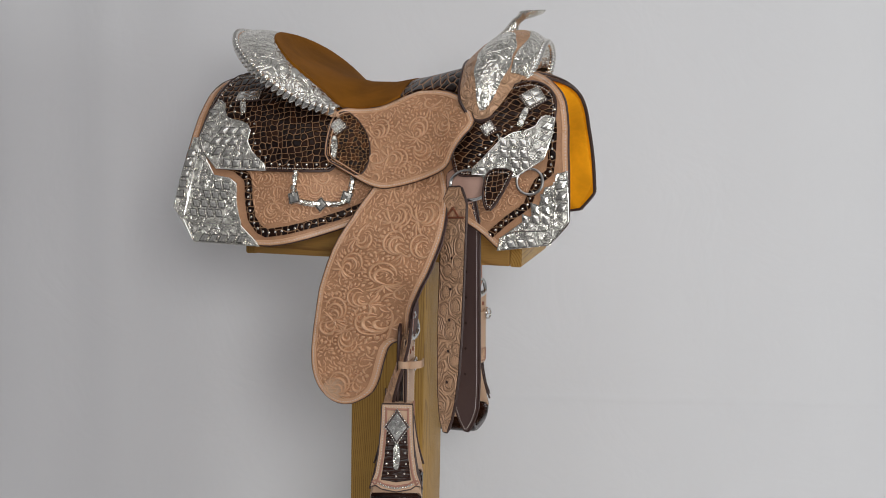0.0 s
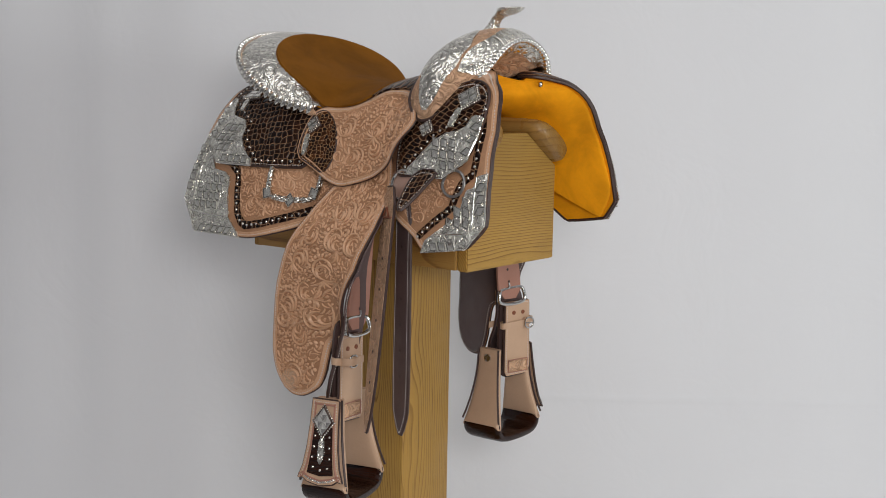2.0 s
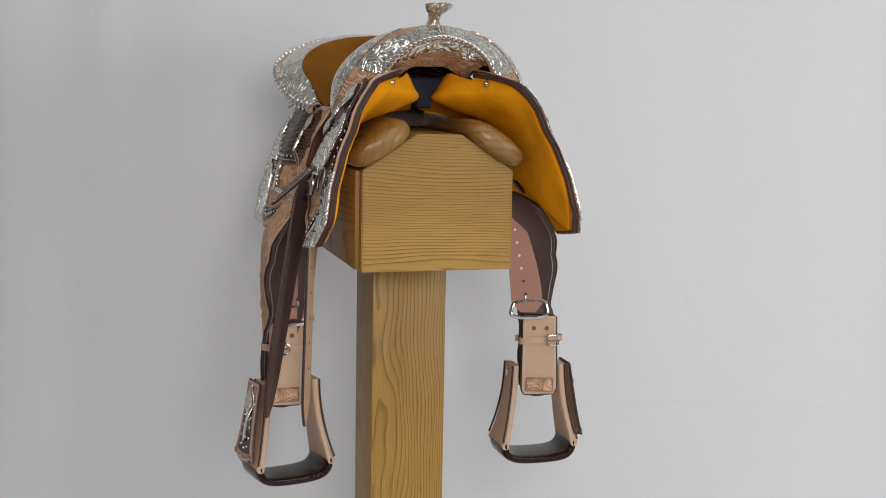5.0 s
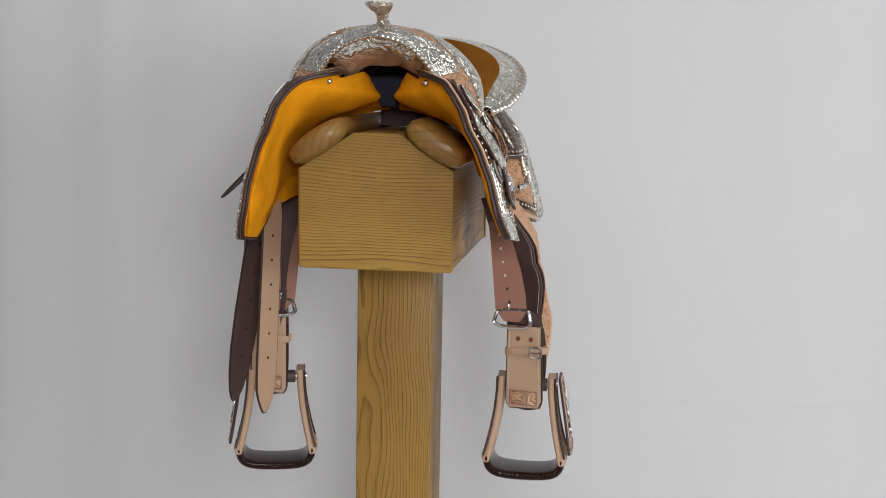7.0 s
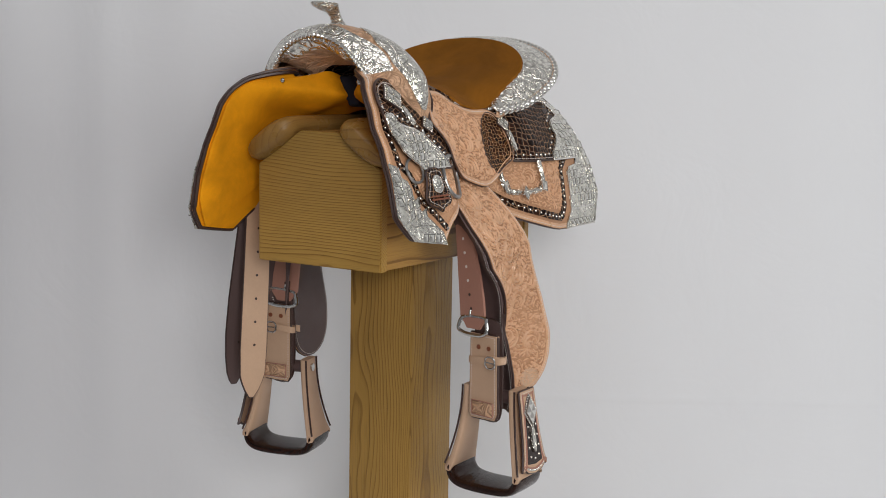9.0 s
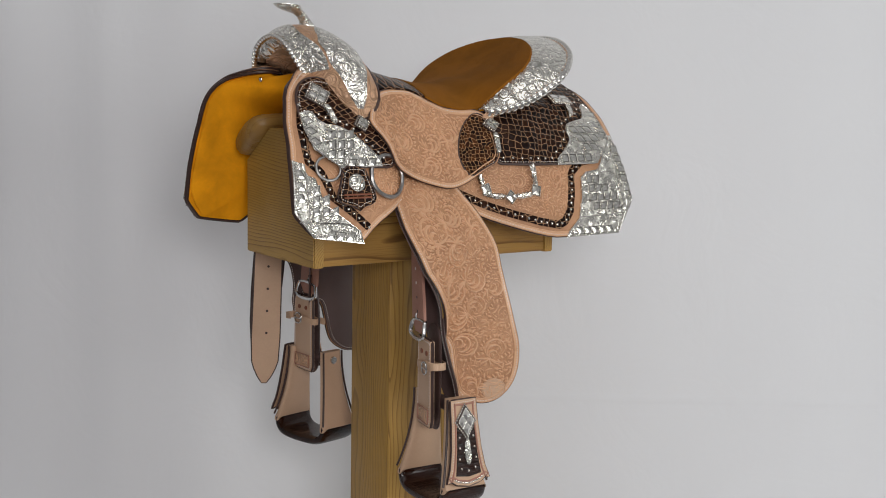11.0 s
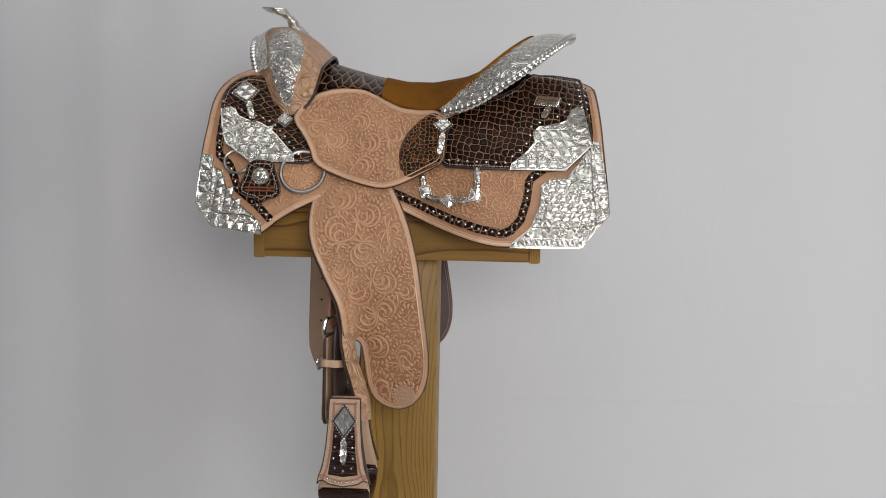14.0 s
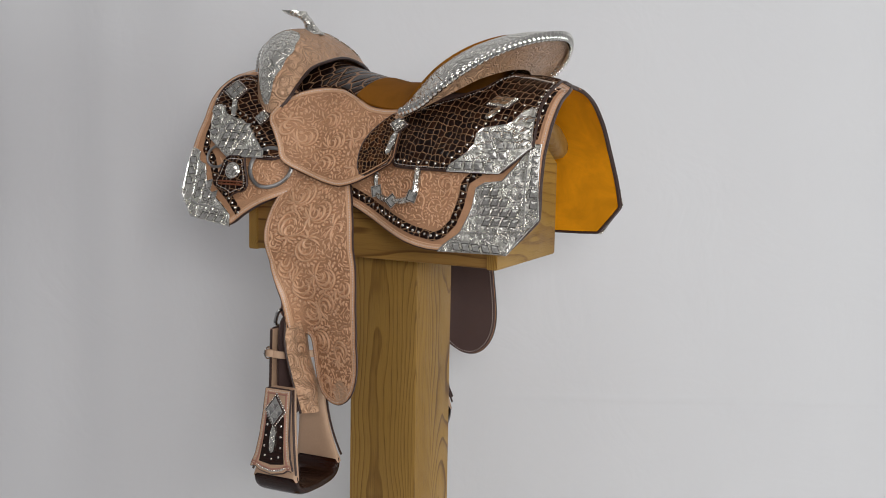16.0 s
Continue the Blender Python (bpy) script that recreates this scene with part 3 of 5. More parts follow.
def setting():
    def curl(x):
        """Soft upright folds of the hanging paper, mostly at one end."""
        return sum(a * math.exp(-((x - c) / w) ** 2) for c, w, a in ((-0.71, 0.055, 0.011), (-0.93, 0.10, 0.020), (-0.50, 0.11, 0.010), (0.95, 0.16, 0.008), (0.55, 0.2, 0.005)))
    bm = bmesh.new()
    rows = []
    for z, y in [(2.75, WALL_Y), (2.0, WALL_Y), (1.4, WALL_Y), (0.9, WALL_Y), (0.66, WALL_Y), (0.615, WALL_Y), (0.60, WALL_Y - 0.0004), (0.592, WALL_Y - 0.0014), (0.586, WALL_Y - 0.0022), (0.580, WALL_Y - 0.0010), (0.570, WALL_Y), (0.55, WALL_Y), (0.40, WALL_Y - 0.01), (0.25, WALL_Y - 0.05), (0.12, WALL_Y - 0.13), (0.04, WALL_Y - 0.25), (0.006, WALL_Y - 0.42), (0.004, -1.3)]:
        rows.append([(x, WALL_Y + (y - WALL_Y) * (1.0 if z < 0.56 else min(max((x - 0.15) / 0.35, 0), 1)) - curl(x) * min(1.0, max(0.0, z) / 0.5), z) for x in np.linspace(-2.2, 2.2, 180)])
    loft(rows, False, bm)
    tagged(part("backdrop", thicken(bm, 0.002), PAPER), "seamless grey-white paper backdrop hanging behind the stand", "backdrop", kind="structure")
    tagged(part("floor", box(-3, 3, -4.4, 1.2, -0.1, 0.0, 0), FLOOR_MAT, smooth=False), "plain grey studio floor", "floor", kind="structure")
    # unseen ceiling and walls, added to bounce light and show in the silver
    tagged(part("ceiling", box(-3, 3, -4.4, 1.2, 2.8, 2.9, 0), WALL_MAT, smooth=False), "unseen grey ceiling added to bounce light", "ceiling", kind="structure")
    for name, b in (("wall_back", (-3, 3, 1.2, 1.3)), ("wall_front", (-3, 3, -4.5, -4.4)), ("wall_left", (-3.1, -3, -4.4, 1.2)), ("wall_right", (3, 3.1, -4.4, 1.2))):
        tagged(part(name, box(*b, 0, 2.8, 0), WALL_MAT, smooth=False), "unseen grey wall added to bounce light", "wall", kind="structure")


# ------------------------------------------------------------------ the wooden stand
def saddle_stand():
    stand = tagged(new("saddle_stand"), "yellow oak saddle stand with peaked box on a square post", "saddle stand")
    z0, z1, z2, hw, hp, xf, xr, th = EYE - 0.333, EYE - 0.163, EYE - 0.102, 0.1315, 0.039, 0.254, -0.2575, 0.020

    def end(x0, x1, name):
        bm = bmesh.new()
        prof = [(-hw, z0), (hw, z0), (hw, z1), (hp, z2), (-hp, z2), (-hw, z1)]
        a, b = [bm.verts.new((x0, y, z)) for y, z in prof], [bm.verts.new((x1, y, z)) for y, z in prof]
        bm.faces.new(a)
        bm.faces.new(b[::-1])
        for k in range(6):
            bm.faces.new((a[k], a[(k + 1) % 6], b[(k + 1) % 6], b[k]))
        bmesh.ops.bevel(bm, geom=bm.edges[:], offset=0.0018, segments=2, affect="EDGES")
        part(name, bm, OAK_Y, stand)
    end(xf - th, xf, "end_board")
    end(xr, xr + th, "end_board")
    for s in (-1, 1):
        part("side_board", box(xr + th, xf - th, s * hw - 0.002 * s - 0.009, s * hw - 0.002 * s + 0.009 - 0.009 * (1 + s * 0), z0 + 0.002, z1 - 0.001, 0.001), OAK_X, stand)
        bm = bmesh.new()
        ya, yb = s * (hw - 0.001), s * hp
        q = [(ya, z1), (yb, z2 - 0.001), (yb, z2 - 0.02), (ya, z1 - 0.02)]
        loft([[(x, y, z) for y, z in q] for x in (xr + th, xf - th)], True, bm)
        part("slope_board", bm, OAK_X, stand, smooth=False)
    part("top_board", box(xr + th, xf - th, -hp, hp, z2 - 0.02, z2 - 0.001, 0.001), OAK_X, stand)
    part("bottom_board", box(xr + th, xf - th, -hw + 0.02, hw - 0.02, z0 + 0.002, z0 + 0.02, 0.001), OAK_X, stand)
    part("post", box(-0.0735, 0.0665, -0.069, 0.071, 0.055, z0 + 0.001, 0.004), OAK_Z, stand)
    part("turning_base", box(-0.27, 0.27, -0.27, 0.27, 0.010, 0.055, 0.006), OAK_X, stand)
    return stand


# ------------------------------------------------------------------ the saddle
SKIRT = [(0.20, -0.003), (0.235, 0.001), (0.262, -0.003), (0.292, -0.016), (0.312, -0.036), (0.322, -0.07), (0.326, -0.11), (0.331, -0.15), (0.335, -0.225), (0.333, -0.232), (0.308, -0.262), (0.302, -0.265), (0.226, -0.276), (0.218, -0.274), (0.190, -0.250), (0.150, -0.228), (0.110, -0.212), (0.06, -0.208), (0.0, -0.229), (-0.05, -0.252), (-0.10, -0.270), (-0.15, -0.284), (-0.19, -0.290), (-0.318, -0.287), (-0.324, -0.282), (-0.366, -0.236), (-0.369, -0.228), (-0.358, -0.131), (-0.356, -0.10), (-0.353, -0.07), (-0.350, -0.045), (-0.348, -0.030), (-0.347, -0.0245), (-0.345, -0.0235), (-0.25, 0.0092), (-0.235, 0.0120), (-0.20, -0.02), (-0.15, -0.06), (-0.05, -0.09), (0.05, -0.09), (0.12, -0.06)]
REAR_JOCKEY = [(-0.060, -0.075), (-0.070, -0.120), (-0.084, -0.158), (-0.10, -0.159), (-0.200, -0.160), (-0.292, -0.160), (-0.298, -0.157), (-0.338, -0.118), (-0.339, -0.11), (-0.334, -0.080), (-0.328, -0.055), (-0.326, -0.035), (-0.325, -0.0167), (-0.323, -0.016), (-0.25, 0.0092), (-0.235, 0.0120), (-0.205, -0.012), (-0.16, -0.045), (-0.10, -0.065)]
FRONT_JOCKEY = [(0.302, -0.055), (0.297, -0.035), (0.285, -0.023), (0.262, -0.016), (0.235, -0.018), (0.19, -0.03), (0.13, -0.05), (0.12, -0.10), (0.135, -0.150), (0.145, -0.158), (0.172, -0.156), (0.245, -0.154), (0.288, -0.124), (0.300, -0.08)]
SEAT_JOCKEY = [(0.175, -0.075), (0.147, -0.042), (0.107, -0.030), (0.059, -0.030), (0.030, -0.043), (0.008, -0.056), (-0.010, -0.063), (-0.041, -0.066), (-0.068, -0.064), (-0.085, -0.075), (-0.088, -0.120), (-0.086, -0.152), (-0.060, -0.166), (-0.023, -0.186), (0.000, -0.195), (0.022, -0.199), (0.052, -0.193), (0.088, -0.182), (0.125, -0.165), (0.138, -0.152), (0.142, -0.135), (0.155, -0.11), (0.172, -0.09)]
SEAT_INSET = [(-0.066, -0.068), (-0.040, -0.085), (-0.018, -0.110), (-0.009, -0.135), (-0.010, -0.160), (-0.022, -0.182), (-0.058, -0.164), (-0.083, -0.152), (-0.085, -0.120), (-0.082, -0.078)]
FENDER = [(0.106, -0.140), (0.122, -0.168), (0.136, -0.210), (0.140, -0.250), (0.134, -0.285), (0.114, -0.330), (0.096, -0.362), (0.082, -0.392), (0.077, -0.425), (0.075, -0.450), (0.070, -0.459), (0.057, -0.455), (0.047, -0.463), (0.042, -0.490), (0.037, -0.528), (0.028, -0.554), (0.006, -0.568), (-0.018, -0.571), (-0.040, -0.563), (-0.059, -0.543), (-0.069, -0.515), (-0.071, -0.482), (-0.067, -0.447), (-0.060, -0.405), (-0.053, -0.358), (-0.046, -0.315), (-0.034, -0.270), (-0.017, -0.231), (0.002, -0.198), (0.016, -0.168), (0.03, -0.145)]
FRONT_PLATE = [(0.330, -0.143), (0.337, -0.226), (0.308, -0.266), (0.219, -0.279), (0.222, -0.258), (0.250, -0.236), (0.282, -0.212), (0.286, -0.195), (0.293, -0.172), (0.308, -0.166), (0.312, -0.148)]
REAR_PLATE = [(-0.353, -0.112), (-0.371, -0.230), (-0.323, -0.289), (-0.200, -0.291), (-0.208, -0.280), (-0.236, -0.258), (-0.250, -0.222), (-0.254, -0.185), (-0.268, -0.176), (-0.298, -0.172), (-0.318, -0.145), (-0.338, -0.112)]
FRONT_PLATE_UP = [(0.303, -0.068), (0.285, -0.064), (0.276, -0.070), (0.270, -0.080), (0.254, -0.086), (0.232, -0.090), (0.212, -0.101), (0.190, -0.122), (0.170, -0.142), (0.168, -0.155), (0.245, -0.157), (0.290, -0.126), (0.300, -0.095)]
REAR_PLATE_UP = [(-0.199, -0.161), (-0.294, -0.161), (-0.340, -0.118), (-0.326, -0.060), (-0.316, -0.054), (-0.304, -0.060), (-0.292, -0.080), (-0.270, -0.084), (-0.247, -0.088), (-0.238, -0.098), (-0.240, -0.114), (-0.228, -0.130), (-0.202, -0.150)]


def stud_row(mesh, name, line, parent, side, off, pitch, form=side_form):
    for x, z in resample(line, pitch):
        share(name, mesh, parent, seat_at(form, side, float(x), float(z), off))


def facets(parent, side, off, rows, form=side_form):
    """Raised facets on a silver plate: x, z, turn, size, lean."""
    for x, z, turn, s, lean in rows:
        me = SQUARE if not lean else (LOZENGE if lean * side > 0 else LOZENGE_BACK)
        share("facet", me, parent, seat_at(form, side, x, z, off, turn, (s, s, 1)))


def silver_plate(name, pts, parent, side, off, rows, label, form=side_form, ridges=()):
    ob = part(name, panel_bm(pts, form, side, off, 0.0022), SILVER, parent, label)
    ring = [on(form, side, x, z, off + 0.0022) for x, z in inset(resample(pts, 0.008, True), 0.0012)]
    part("plate_rim", tube(ring, 0.0012, True, 6), SILVER_BRIGHT, ob)
    facets(ob, side, off + 0.0022, rows, form)
    for line in ridges:
        path = [on(form, side, float(x), float(z), off + 0.0024) for x, z in resample(line, 0.008)]
        part("plate_ridge", tube(path, 0.0014, False, 6), SILVER_BRIGHT, ob)
    return ob


def buckle_set(parent, side, x, z, off, turn, w, h, tongue, tx, tz, tturn):
    """A square jewelled buckle with a beaded dark backing and a silver tip."""
    m = seat_at(side_form, side, x, z, off, turn)
    bm = box(-w / 2 - 0.004, w / 2 + 0.004, -h / 2 - 0.004, h / 2 + 0.004, -0.002, 0.002, 0.0015)
    back = part("buckle_backing", bm, EDGE, parent)
    back.matrix_basis = m
    edge = [(w / 2 + 0.002, h / 2 + 0.002), (-w / 2 - 0.002, h / 2 + 0.002), (-w / 2 - 0.002, -h / 2 - 0.002), (w / 2 + 0.002, -h / 2 - 0.002)]
    for bx, by in resample(edge, 0.0042, True):
        share("bead", BEAD, back, Matrix.Translation((bx, by, 0.002)))
    part("buckle", box(-w / 2, w / 2, -h / 2, h / 2, 0.0, 0.0045, 0.0012), SILVER_BRIGHT, back, "square silver buckle")
    for i in (-1, 1):
        for j in (-1, 1):
            share("facet", SQUARE, back, Matrix.Translation((i * w / 4, j * h / 4, 0.0045)) @ Matrix.Diagonal((w / 2 / 0.0175, h / 2 / 0.0175, 0.8, 1)))
    if tongue:
        bm = bmesh.new()
        pts = chaikin([(-0.0062, 0), (-0.006, -tongue * 0.8), (-0.0035, -tongue), (0.0035, -tongue), (0.006, -tongue * 0.8), (0.0062, 0)], 1)
        lo, hi = [bm.verts.new((p, q, 0)) for p, q in pts], [bm.verts.new((p * 0.85, q * 0.98, 0.003)) for p, q in pts]
        bm.faces.new(hi)
        bm.faces.new(lo[::-1])
        for k in range(len(pts)):
            bm.faces.new((lo[k], lo[(k + 1) % len(pts)], hi[(k + 1) % len(pts)], hi[k]))
        tip = part("buckle_tip", bm, SILVER_FINE, parent, "engraved silver strap tip")
        tip.matrix_basis = seat_at(side_form, side, tx, tz, off + 0.004, tturn if side < 0 else tturn + 180)
    return back


def skirts(saddle, side):
    body = panel("skirt", chaikin(SKIRT, 1), GROUND, saddle, side, 0.0, 0.006, edge=0.0024, stitch=0.0040, border=0.0065, label="tooled tan leather skirt with studded border")
    rim = [on(side_form, side, float(x), float(z), -0.0030) for x, z in resample([tuple(q) for q in inset(chaikin(SKIRT, 1), 0.0010)], 0.008, True)]
    part("lining_edge", tube(rim, 0.0032, True, 6), EDGE, body, "dark brown edge of the skirt lining")
    carving(body, [(-0.03, -0.160), (-0.238, -0.160), (-0.226, -0.190), (-0.220, -0.236), (-0.200, -0.258), (-0.15, -0.252), (-0.09, -0.236), (-0.01, -0.206), (0.0, -0.18)], side_form, side, 0.006, 31 + side, 0.003)
    carving(body, [(0.12, -0.155), (0.272, -0.155), (0.266, -0.188), (0.232, -0.216), (0.205, -0.238), (0.15, -0.216), (0.10, -0.200)], side_form, side, 0.006, 41 + side, 0.003, 0.0125)
    panel("skirt_lining", chaikin([tuple(q) for q in inset(chaikin(SKIRT, 1), 0.0035)], 0), LINING, saddle, side, -0.0052, 0.0048, label="orange-yellow suede skirt lining")
    front = [(0.205, -0.016), (0.24, -0.013), (0.268, -0.020), (0.288, -0.034), (0.300, -0.055), (0.306, -0.085), (0.308, -0.125), (0.306, -0.150), (0.286, -0.166), (0.276, -0.190), (0.270, -0.207), (0.235, -0.234), (0.210, -0.258)]
    part("studded_band", band_bm(front, side_form, side, 0.006, 0.0016, 0.013), CROC_BAND, body, "dark scaled border band")
    stud_row(DOT, "stud", inset(resample(front, 0.004), 0.0065, False), body, side, 0.0075, 0.0112)
    lower = [(0.02, -0.207), (-0.02, -0.223), (-0.06, -0.240), (-0.10, -0.254), (-0.15, -0.268), (-0.190, -0.275), (-0.208, -0.268), (-0.226, -0.248), (-0.236, -0.215), (-0.240, -0.180), (-0.262, -0.165), (-0.296, -0.160), (-0.32, -0.130), (-0.338, -0.10)]
    part("studded_band", band_bm(lower, side_form, side, 0.006, 0.0016, 0.014), CROC_BAND, body, "dark scaled border band")
    stud_row(DOT, "stud", inset(resample(lower, 0.004), 0.007, False), body, side, 0.0075, 0.0118)
    rear = [(-0.342, -0.105), (-0.340, -0.078), (-0.337, -0.053), (-0.335, -0.036), (-0.333, -0.024)]
    part("studded_band", band_bm(rear, side_form, side, 0.006, 0.0016, 0.012), CROC_BAND, body, "dark scaled border band")
    stud_row(DOT, "stud", inset(resample(rear, 0.004), 0.006, False), body, side, 0.0075, 0.011)
    g = [(0.321 + 0.0015 * i, -0.166 - 0.0185 * i, 0, 0.95, -0.2) for i in range(3)]
    g += [(0.243 + 0.0175 * i, -0.2665 + 0.0018 * i, 4, 0.92, 0.4) for i in range(3)]
    g += [(0.294, -0.192, -18, 0.85, 0.45), (0.279, -0.208, -18, 0.92, 0.45), (0.297, -0.208, -18, 0.92, 0.45), (0.281, -0.225, -18, 0.92, 0.45), (0.299, -0.225, -18, 0.92, 0.45), (0.264, -0.226, -18, 0.80, 0.45)]
    cut = [[(0.310, -0.150), (0.311, -0.235), (0.330, -0.240)], [(0.311, -0.235), (0.300, -0.243), (0.250, -0.246), (0.232, -0.252)]]
    silver_plate("front_corner_plate", FRONT_PLATE, saddle, side, 0.0065, g, "engraved silver corner plate with raised facets", ridges=cut)
    g = [(-0.349 - 0.0026 * i, -0.137 - 0.0175 * i, 2, 0.90, 0.0) for i in range(5)]
    g += [(-0.234 - 0.0175 * i, -0.2805, 0, 0.86, -0.4) for i in range(5)]
    g += [(-0.273 - 0.0160 * i - 0.003 * j, -0.190 - 0.0160 * j, -6, 0.86, 0.40) for j in range(4) for i in range(4) if i < 3 + (j > 1) and not (j == 0 and i == 2)]
    cut = [[(-0.336, -0.118), (-0.341, -0.190), (-0.349, -0.250), (-0.360, -0.243)], [(-0.349, -0.250), (-0.300, -0.256), (-0.238, -0.256)], [(-0.349, -0.250), (-0.326, -0.285)]]
    silver_plate("rear_corner_plate", REAR_PLATE, saddle, side, 0.0065, g, "engraved silver corner plate with raised facets", ridges=cut)
    bm = tube([on(side_form, side, x, z, 0.012) for x, z in chaikin([(-0.048, -0.160), (-0.052, -0.200), (-0.06, -0.214), (-0.097, -0.217), (-0.138, -0.212), (-0.146, -0.198), (-0.144, -0.160)], 2, False)], 0.0062, False, 8, flat=0.9)
    u = part("silver_hobble_ring", bm, SILVER_FINE, saddle, "engraved silver U-shaped ring")
    for x, z, tn in ((-0.056, -0.203, 60), (-0.097, -0.216, 0), (-0.142, -0.205, -60)):
        share("lozenge_facet", SQUARE, u, seat_at(side_form, side, x, z, 0.0165, tn * 0.5 + 45, (1.15, 1.15, 1.1)))
    return body


def jockeys(saddle, side):
    rear = panel("rear_jockey", chaikin(REAR_JOCKEY, 1), CROC_BIG, saddle, side, 0.010, 0.004, edge=0.0026, stitch=0.004, label="glossy dark brown scaled leather rear jockey")
    line = [(-0.095, -0.148), (-0.19, -0.150), (-0.222, -0.123), (-0.233, -0.110), (-0.232, -0.090), (-0.262, -0.076), (-0.288, -0.070), (-0.300, -0.050)]
    stud_row(DOT, "stud", line, rear, side, 0.0138, 0.0165)
    line = [(-0.322, -0.056), (-0.319, -0.036), (-0.317, -0.018)]
    stud_row(DOT, "stud", line, rear, side, 0.0138, 0.0095)
    g = [(-0.219 - 0.0185 * i, -0.150, 0, 0.95, 0.0) for i in range(4)]
    g += [(-0.320 - 0.004 * (i > 1), -0.074 - 0.0185 * i, 15, 0.95, 0.35) for i in range(3)]
    g += [(-0.257 - 0.018 * i - 0.010 * j, -0.100 - 0.0155 * j, 0, 0.95, -0.45) for j in range(3) for i in range(3) if i + j < 4]
    silver_plate("rear_jockey_plate", REAR_PLATE_UP, saddle, side, 0.0145, g, "engraved silver plate with raised facets")
    buckle_set(saddle, side, -0.262, -0.040, 0.018, 10, 0.036, 0.028, 0.036, -0.266, -0.054, 20)

    front = panel("front_jockey", chaikin(FRONT_JOCKEY, 1), CROC_FRONT, saddle, side, 0.010, 0.004, edge=0.0026, stitch=0.004, label="glossy dark brown scaled leather front jockey")
    line = [(0.300, -0.056), (0.292, -0.066), (0.268, -0.070), (0.250, -0.078), (0.224, -0.084), (0.205, -0.096), (0.182, -0.120), (0.162, -0.142)]
    stud_row(DOT, "stud", line, front, side, 0.0138, 0.0135)
    g = [(0.291 - 0.003 * i, -0.080 - 0.017 * i, -20, 0.9, -0.3) for i in range(3)]
    g += [(0.188 + 0.0185 * i, -0.149, 0, 0.92, 0.45) for i in range(3)]
    g += [(0.252 - 0.017 * i + 0.004 * j, -0.104 - 0.0155 * j, -10, 0.9, 0.45) for j in range(3) for i in range(3) if i + j < 4 and not (i == 2 and j == 2)]
    silver_plate("front_jockey_plate", FRONT_PLATE_UP, saddle, side, 0.0145, g, "engraved silver plate with raised facets")
    buckle_set(saddle, side, 0.262, -0.040, 0.017, 35, 0.030, 0.028, 0.036, 0.254, -0.056, -15)
    buckle_set(saddle, side, 0.190, -0.086, 0.017, 38, 0.016, 0.016, 0, 0, 0, 0)

    seat = panel("seat_jockey", chaikin(SEAT_JOCKEY, 1), GROUND, saddle, side, 0.016, 0.005, jockey_form, "floral tooled tan leather seat jockey", 0.0018, 0.0036, 0.006)
    carving(seat, chaikin(SEAT_JOCKEY, 1), jockey_form, side, 0.021, 51 + side, 0.009, 0.0195, SEAT_INSET)
    panel("scaled_inset", chaikin(SEAT_INSET, 1), CROC_SMALL, saddle, side, 0.0205, 0.0016, jockey_form, "small-scaled brown leather inset", 0.0014)
    buckle_set(saddle, side, -0.083, -0.090, 0.024, 45, 0.019, 0.019, 0.042, -0.084, -0.104, 8)


def rim_curves():
    outer = [(-0.079, 0.156, -0.068), (-0.135, 0.188, -0.051), (-0.202, 0.205, -0.006), (-0.253, 0.169, 0.033), (-0.290, 0.091, 0.060), (-0.308, 0.0, 0.069)]
    inner = [(-0.071, 0.134, -0.068), (-0.110, 0.150, -0.030), (-0.158, 0.162, 0.010), (-0.196, 0.132, 0.041), (-0.225, 0.073, 0.061), (-0.240, 0.0, 0.068)]
    under = [(-0.085, 0.162, -0.080), (-0.125, 0.166, -0.062), (-0.17, 0.152, -0.037), (-0.208, 0.112, -0.010), (-0.230, 0.055, 0.004), (-0.237, 0.0, 0.008)]

    def full(c):
        c = catmull(c + [(x, -y, z) for x, y, z in c[-2::-1]], 81)
        return [Vector(q) for q in c]
    return full(outer), full(inner), full(under)


